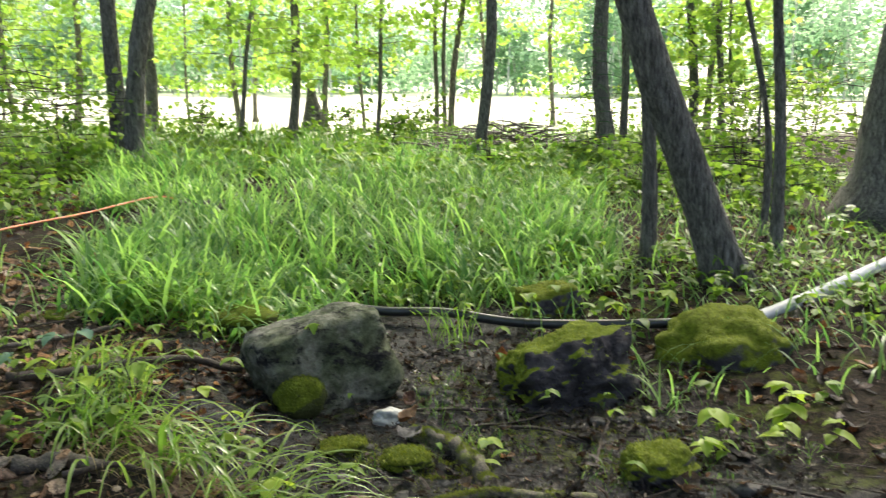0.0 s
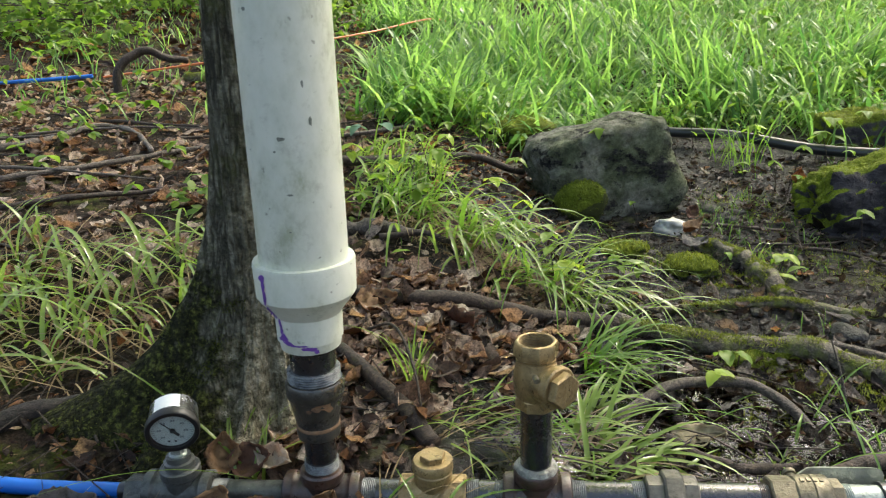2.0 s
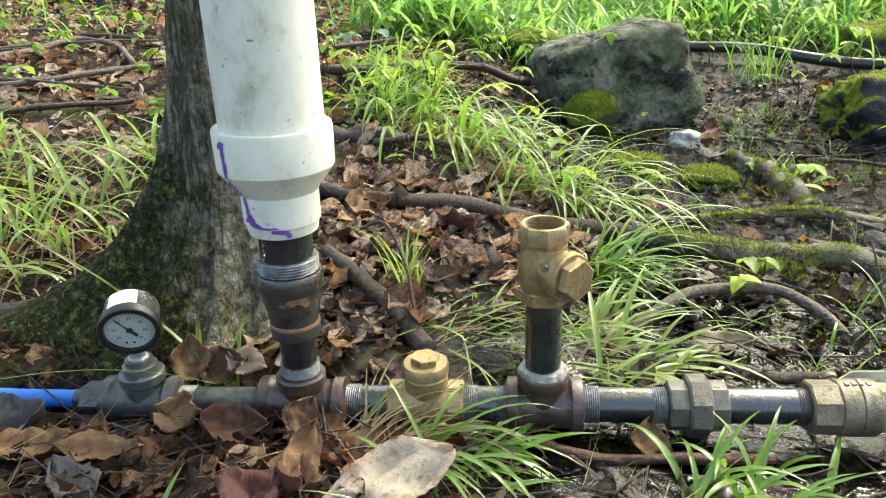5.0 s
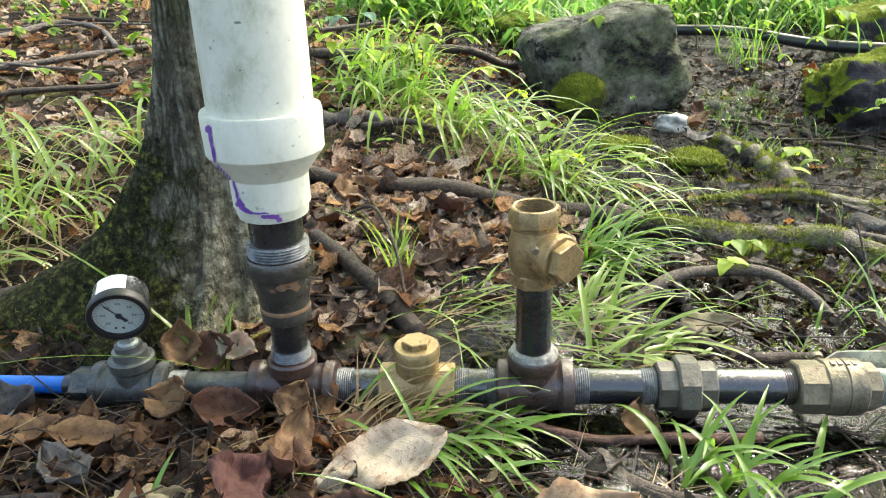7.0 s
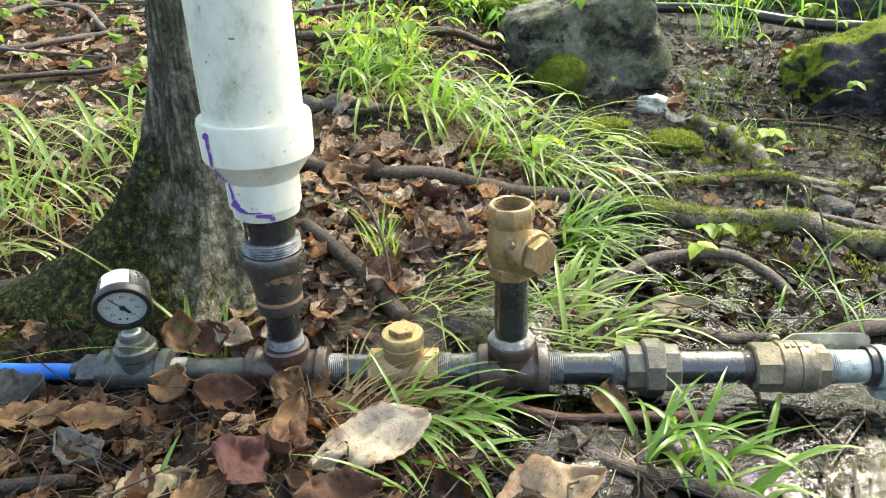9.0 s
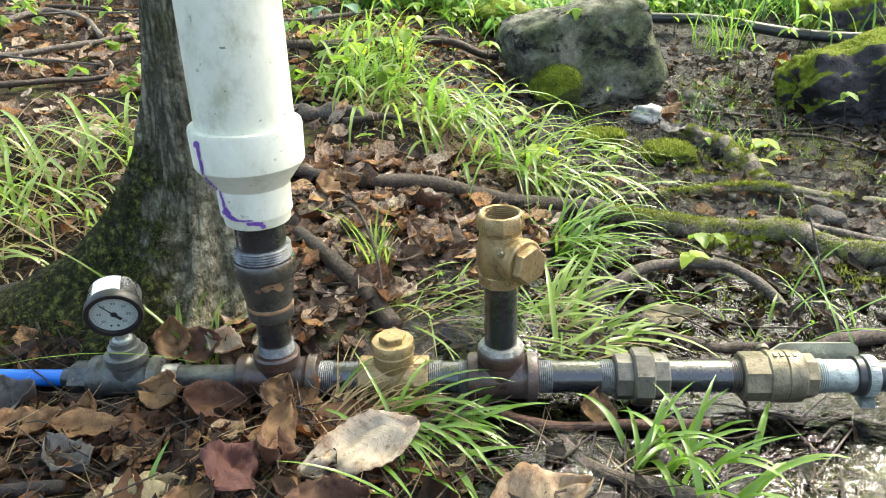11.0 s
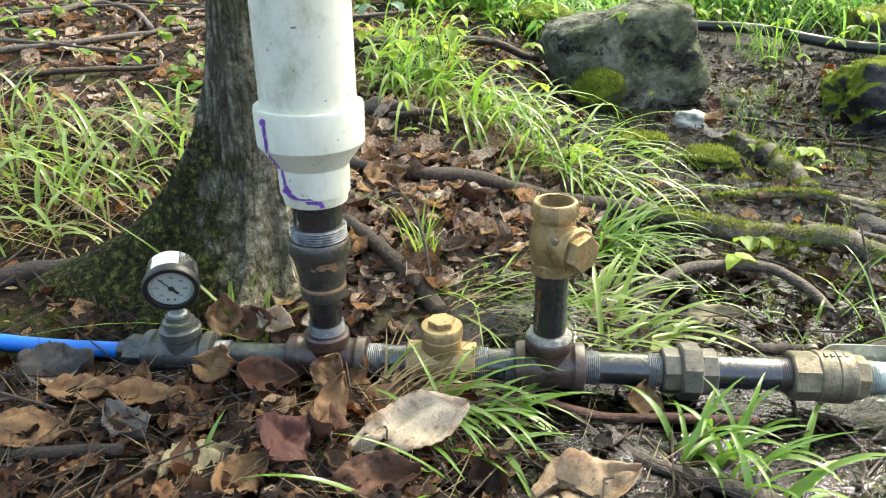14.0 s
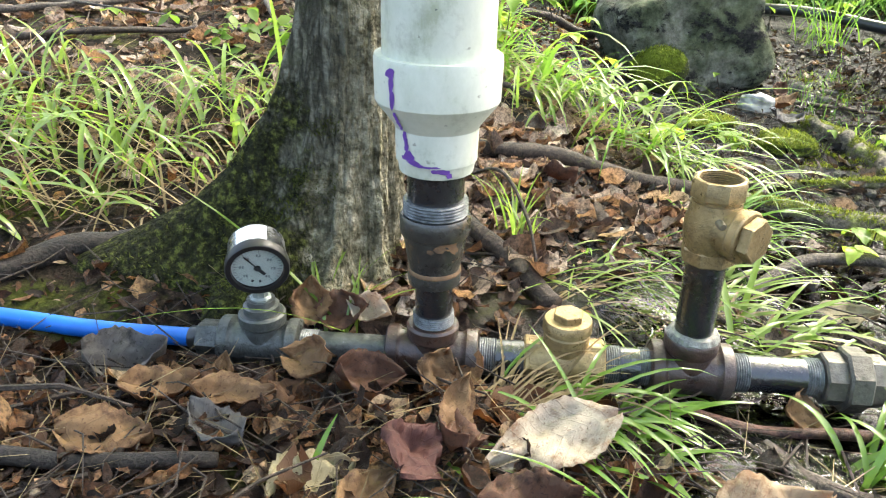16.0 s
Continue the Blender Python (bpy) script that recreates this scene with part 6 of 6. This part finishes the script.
tuft("thin grass beyond the lever", 0.8, 0.3, 18, 0.16, 0.0035, grass_green, 0.06, None, (0.6, 1.6), (0.2, 0.9))
tuft("bright moss-like grass by the wet leaf", 0.68, 0.2, 40, 0.05, 0.0022, grass_yellow, 0.03, None, (0.6, 1.6), (0.1, 0.9))
tuft("sparse grass at the wet edge", 0.62, 0.34, 14, 0.15, 0.003, grass_green, 0.05, None, (0.6, 1.6), (0.3, 1.0))


for k in range(28):
    u = random.random()
    if u < 0.4:
        x, y, mat, label = random.uniform(-1.5, -0.35), random.uniform(0.3, 0.85), grass_yellow, "yellow-green grass clump on the leafy bank"
    elif u < 0.7:
        x = random.uniform(-0.3, 0.15)
        y, mat, label = 1.5 - 0.75 * x + random.gauss(0, 0.12), random.choice((grass_green, grass_yellow)), "arching grass clump on the bank's edge"
    else:
        x, y, mat, label = random.uniform(-0.3, 0.7), random.uniform(2.15, 2.7), grass_green, "green grass clump behind the stones"
    tuft(label, x, y, random.randint(11, 20), random.uniform(0.2, 0.34) * (0.75 if 0.4 < u < 0.7 else 1.0), 0.0075, mat, 0.05, None if u < 0.4 or u > 0.7 else -35, (0.8, 2.0), (0.1, 0.8))


def build_meadow():
    s = Soup()
    for k in range(1250):
        y = 2.3 + 7.2 * random.random() ** 1.3
        x = random.uniform(0.15 - 0.17 * y, 1.0 + 0.46 * y)
        if noise.noise(Vector((x * 1.1, y * 1.1, 4))) < -0.4 or (x > 0.85 and y < 2.9) or (x < 0.0 and -0.55 < y - 3.43 - 1.8 * (x + 1.165) < 0.25):
            continue
        fall, tall = random.uniform(0, 6.28), random.uniform(0.24, 0.6) * (0.85 + 0.4 * noise.noise(Vector((x, y, 9)) * 0.9))
        for q in range(random.randint(6, 19)):
            u, v = x + random.gauss(0, 0.07), y + random.gauss(0, 0.07)
            s.blade(land(u, v, -0.005), random.gauss(fall, 1.1), tall * random.uniform(0.5, 1.15), random.uniform(0.007, 0.018), random.uniform(0.05, 0.8), random.uniform(0.7, 2.4), 5)
    for k in range(5000):
        y = random.uniform(8, 14)
        x = random.uniform(-0.7 * y, 0.8 * y)
        s.blade(land(x, y, -0.005), random.uniform(0, 6.28), random.uniform(0.15, 0.45), random.uniform(0.01, 0.018), random.uniform(0.05, 0.5), random.uniform(0.4, 1.5), 3)
    for k in range(1000):
        x, y = random.uniform(-3.6, -0.3), random.uniform(2.2, 6.6)
        if -0.6 < y - 3.43 - 1.8 * (x + 1.165) < 0.2:
            continue
        s.blade(land(x, y, -0.005), random.uniform(0, 6.28), random.uniform(0.08, 0.26), random.uniform(0.004, 0.008), random.uniform(0.1, 0.8), random.uniform(0.5, 1.8), 4)
    for k in range(5200):
        x, y = random.uniform(1.6, 7.0), random.uniform(1.2, 8.0)
        s.blade(land(x, y, -0.005), random.uniform(0, 6.28), random.uniform(0.08, 0.28), random.uniform(0.005, 0.01), random.uniform(0.1, 0.8), random.uniform(0.5, 1.8), 4)
    return thing("meadow_grass", "tall bright green grass on the slope", "grass", soup=s, material=meadow_green, kind="stuff", sharp=0)


build_meadow()


def build_herbs():
    """Low broad-leaved plants that fill the undergrowth."""
    s = Soup()
    zones = ((-3.4, -0.4, 1.5, 3.4, 260, 0.04), (-4.5, -0.6, 4.0, 8.5, 2000, 0.06), (1.6, 7.5, 3.2, 9.0, 3800, 0.06), (1.9, 4.6, 1.3, 3.4, 900, 0.045), (-0.3, 0.75, 2.0, 3.0, 300, 0.04), (0.75, 1.8, 2.75, 3.2, 160, 0.04), (-0.8, 0.3, 1.1, 2.0, 420, 0.035), (-6, 8, 8.5, 12.5, 2600, 0.09), (-0.5, 6.5, 6.6, 9.6, 1500, 0.08))
    for x0, x1, y0, y1, count, size in zones:
        for k in range(count):
            x, y = random.uniform(x0, x1), random.uniform(y0, y1)
            if noise.noise(Vector((x * 0.9, y * 0.9, 7))) < -0.05:
                continue
            z = size * random.uniform(0.6, 1.4)
            h = z * random.uniform(0.6, 3.2)
            for q in range(3):
                m = Matrix.Translation(land(x, y, h)) @ Euler((random.gauss(0, 0.3), random.gauss(0.25, 0.3), random.uniform(0, 6.28))).to_matrix().to_4x4()
                s.leaf(m, z, z * 0.7, random.uniform(0.05, 0.3), 0)
    return thing("undergrowth", "low broad-leaved green undergrowth", "undergrowth", soup=s, material=shrub_leaf, kind="stuff", sharp=0)


build_herbs()


def build_short_grass():
    """Thin young grass that greens the mud of the hollow."""
    s = Soup()
    for k in range(2600):
        x, y = random.uniform(0.5, 2.0), random.uniform(0.75, 2.3)
        if noise.noise(Vector((x * 3.3, y * 3.3, 11))) < 0.02 or (x < 0.9 and 1.5 < y < 2.1):
            continue
        s.blade(land(x, y, -0.003), random.uniform(0, 6.28), random.uniform(0.02, 0.085), random.uniform(0.0012, 0.0028), random.uniform(0.1, 0.9), random.uniform(0.4, 1.8), 4)
    return thing("short_grass", "thin young grass in the muddy hollow", "grass", soup=s, material=grass_green, kind="stuff", sharp=0)


build_short_grass()


def build_debris(name, label, material, zones):
    """Crumbs of leaf, bark and stem trodden into the ground."""
    s = Soup()
    for x0, x1, y0, y1, count in zones:
        for k in range(count):
            x, y = random.uniform(x0, x1), random.uniform(y0, y1)
            if awash(x, y) and random.random() < 0.85:
                continue
            z = 0.007 * math.exp(random.gauss(0, 0.5))
            m = Matrix.Translation(land(x, y, random.uniform(0.0, 0.008))) @ Euler((random.gauss(0, 0.6), random.gauss(0, 0.6), random.uniform(0, 6.28))).to_matrix().to_4x4()
            s.leaf(m, z * random.uniform(1.3, 3.0), z, random.uniform(-0.3, 0.5), 0)
    return thing(name, label, "debris", soup=s, material=material, kind="stuff", sharp=0)


build_debris("debris", "crumbs of leaf and bark on the soil", litter, ((-0.7, 0.25, -0.5, 0.7, 4500), (-1.8, 0.4, 0.4, 2.4, 3500)))
build_debris("mud_debris", "dark sodden crumbs of leaf in mud", wet_litter, ((0.2, 1.1, -0.4, 0.6, 4500), (0.3, 1.8, 0.4, 2.2, 5000)))


def build_straw():
    s = Soup()
    for k in range(300):
        x, y = random.uniform(-0.5, 0.45), random.uniform(-0.4, -0.03)
        s.blade(land(x, y, random.uniform(0.005, 0.02)), random.uniform(0, 6.28), random.uniform(0.04, 0.13), random.uniform(0.0005, 0.0012), random.uniform(1.3, 1.6), random.uniform(-0.3, 0.5), 6)
    for k in range(500):
        x, y = random.uniform(-1.3, -0.3), random.uniform(0.25, 0.95)
        s.blade(land(x, y, 0.005), random.uniform(0, 6.28), random.uniform(0.08, 0.24), random.uniform(0.0015, 0.0035), random.uniform(0.7, 1.4), random.uniform(0.0, 1.0), 5)
    return thing("straw", "bleached dead grass stalks on the litter", "straw", soup=s, material=grass_dry, kind="stuff", sharp=0)


build_straw()


def seedling(x, y, height, leaves, size, material=seedling_leaf, label="small bright green seedling", heading=None, at=None):
    base = Vector(at) if at else land(x, y)
    s = thing("seedling", label, "plant", base, "woodland seedlings")
    lean = random.uniform(0, 6.28) if heading is None else radians(heading)
    tip = Vector((math.cos(lean) * height * 0.25, math.sin(lean) * height * 0.25, height))
    part("stem", Soup().tube([(0, 0, -0.01), tuple(tip * 0.5 + Vector((0.004, 0, 0))), tuple(tip)], [0.0022, 0.0017, 0.001], 5), branch_bark, s)
    for k in range(leaves):
        a = lean + 2 * math.pi * k / leaves + random.gauss(0, 0.3)
        h = tip * (1.0 if k < 3 else random.uniform(0.5, 0.95))
        m = Matrix.Translation(h) @ Matrix.Rotation(a, 4, "Z") @ Matrix.Rotation(random.uniform(-0.1, 0.5), 4, "Y")
        z = size * random.uniform(0.5, 0.95)
        part("leaf", Soup().broad(m, z, z * 0.7, random.uniform(0.1, 0.45)), material, s, "", 0)
    return s


for x, y, h, c, z in ((0.395, 0.98, 0.13, 3, 0.05), (0.43, 1.0, 0.08, 2, 0.06), (-0.11, 1.57, 0.11, 2, 0.075), (0.03, 1.4, 0.1, 2, 0.08), (0.2, 1.6, 0.14, 4, 0.06), (0.28, 1.7, 0.1, 3, 0.06), (0.1, 1.75, 0.15, 4, 0.06), (0.68, 0.56, 0.05, 2, 0.045), (0.7, 0.54, 0.06, 2, 0.04), (1.02, 1.2, 0.05, 3, 0.06), (1.06, 1.13, 0.04, 2, 0.045), (0.7, 1.58, 0.09, 3, 0.03), (0.87, 1.2, 0.07, 2, 0.03), (1.1, 2.5, 0.14, 4, 0.07), (1.35, 2.45, 0.13, 4, 0.07), (1.65, 2.45, 0.15, 4, 0.07), (2.37, 2.4, 0.1, 6, 0.07), (2.74, 2.47, 0.12, 7, 0.08), (-0.39, 1.62, 0.1, 4, 0.06), (-0.3, 1.75, 0.12, 5, 0.055), (0.2, 2.06, 0.1, 4, 0.07), (-0.1, 1.9, 0.12, 5, 0.06), (1.8, 1.12, 0.1, 6, 0.06), (2.14, 1.12, 0.12, 6, 0.06), (1.65, 0.95, 0.08, 4, 0.05), (-0.62, 2.1, 0.15, 5, 0.07), (-0.5, 1.5, 0.12, 4, 0.06), (-1.3, 1.62, 0.06, 2, 0.07), (-1.06, 1.38, 0.05, 3, 0.06), (-0.75, 2.4, 0.18, 6, 0.07), (-1.0, 2.7, 0.2, 6, 0.07), (0.0, 0.84, 0.04, 4, 0.035)):
    seedling(x, y, h, c, z)
for x, y, h, c, z in ((0.407, 0.9, 0.11, 3, 0.085), (0.38, 0.95, 0.06, 3, 0.07), (-0.1, 1.38, 0.09, 3, 0.1), (0.015, 1.446, 0.07, 3, 0.1), (0.2, 1.32, 0.1, 3, 0.07), (1.03, 1.23, 0.045, 3, 0.07), (1.0, 1.1, 0.03, 2, 0.06), (0.64, 0.45, 0.06, 3, 0.05), (0.53, 0.84, 0.05, 3, 0.05), (0.28, 1.2, 0.12, 4, 0.06), (-0.25, 1.5, 0.12, 4, 0.06), (0.1, 1.62, 0.14, 4, 0.07), (1.15, 0.5, 0.1, 4, 0.06), (1.62, 0.98, 0.09, 6, 0.085), (1.75, 1.08, 0.12, 6, 0.09), (1.85, 0.95, 0.1, 5, 0.08), (1.98, 1.1, 0.12, 6, 0.09), (2.1, 1.2, 0.1, 5, 0.08), (2.0, 0.92, 0.08, 5, 0.08), (2.3, 2.25, 0.12, 6, 0.09), (2.05, 2.3, 0.1, 5, 0.08)):
    seedling(x, y, h, c, z, lime_leaf, "lime green seedling with thin broad leaves")
seedling(-0.24, 1.78, 0.12, 3, 0.075, blue_leaf, "broad bluish-green leaved plant")
seedling(-0.34, 1.68, 0.1, 3, 0.07, blue_leaf, "broad bluish-green leaved plant")
seedling(-0.16, 1.7, 0.14, 2, 0.075, blue_leaf, "broad bluish-green leaved plant")
seedling(0.62, 1.86, 0.06, 3, 0.05, seedling_leaf, "seedling sprouting on top of the slab", 270, (0.57, 1.68, 0.27))
for x0, x1, y0, y1, count, size in ((-0.7, 0.25, 1.25, 2.1, 22, 0.05), (0.95, 1.7, 0.6, 2.0, 9, 0.045), (0.95, 2.2, 2.0, 2.9, 16, 0.06), (-2.2, -0.5, 1.2, 2.8, 10, 0.05), (0.3, 0.6, 0.8, 1.2, 6, 0.05)):
    for k in range(count):
        seedling(random.uniform(x0, x1), random.uniform(y0, y1), random.uniform(0.06, 0.2), random.randint(2, 5), size * random.uniform(0.7, 1.3))


def build_ground_moss():
    """Loose moss grown over the mud and the sides of the branches."""
    s = Soup()
    for x, y, rx, ry, count in ((0.8, 0.52, 0.12, 0.07, 2600), (0.96, 0.45, 0.1, 0.08, 1500), (0.72, 0.36, 0.06, 0.06, 900), (0.9, 1.15, 0.09, 0.12, 2000), (1.2, 1.3, 0.2, 0.14, 2200), (0.68, 1.3, 0.05, 0.08, 900), (1.05, 0.9, 0.1, 0.04, 900), (0.62, 0.21, 0.05, 0.04, 500), (1.35, 1.05, 0.14, 0.1, 1200), (0.45, 0.9, 0.1, 0.05, 500), (1.1, 1.75, 0.14, 0.2, 1400), (1.5, 1.3, 0.2, 0.15, 1200)):
        for k in range(count):
            u, v = x + random.gauss(0, rx * 0.6), y + random.gauss(0, ry * 0.6)
            if noise.noise(Vector((u * 22, v * 22, 3))) < -0.1:
                continue
            s.blade(land(u, v, random.uniform(-0.002, 0.006)), random.uniform(0, 6.28), random.uniform(0.006, 0.016), 0.0016, random.uniform(0.1, 1.1), random.uniform(0.2, 1.2), 2)
    return thing("ground_moss", "loose yellow-green moss over wet mud", "moss", soup=s, material=moss_sprig, kind="stuff", sharp=0)


build_ground_moss()
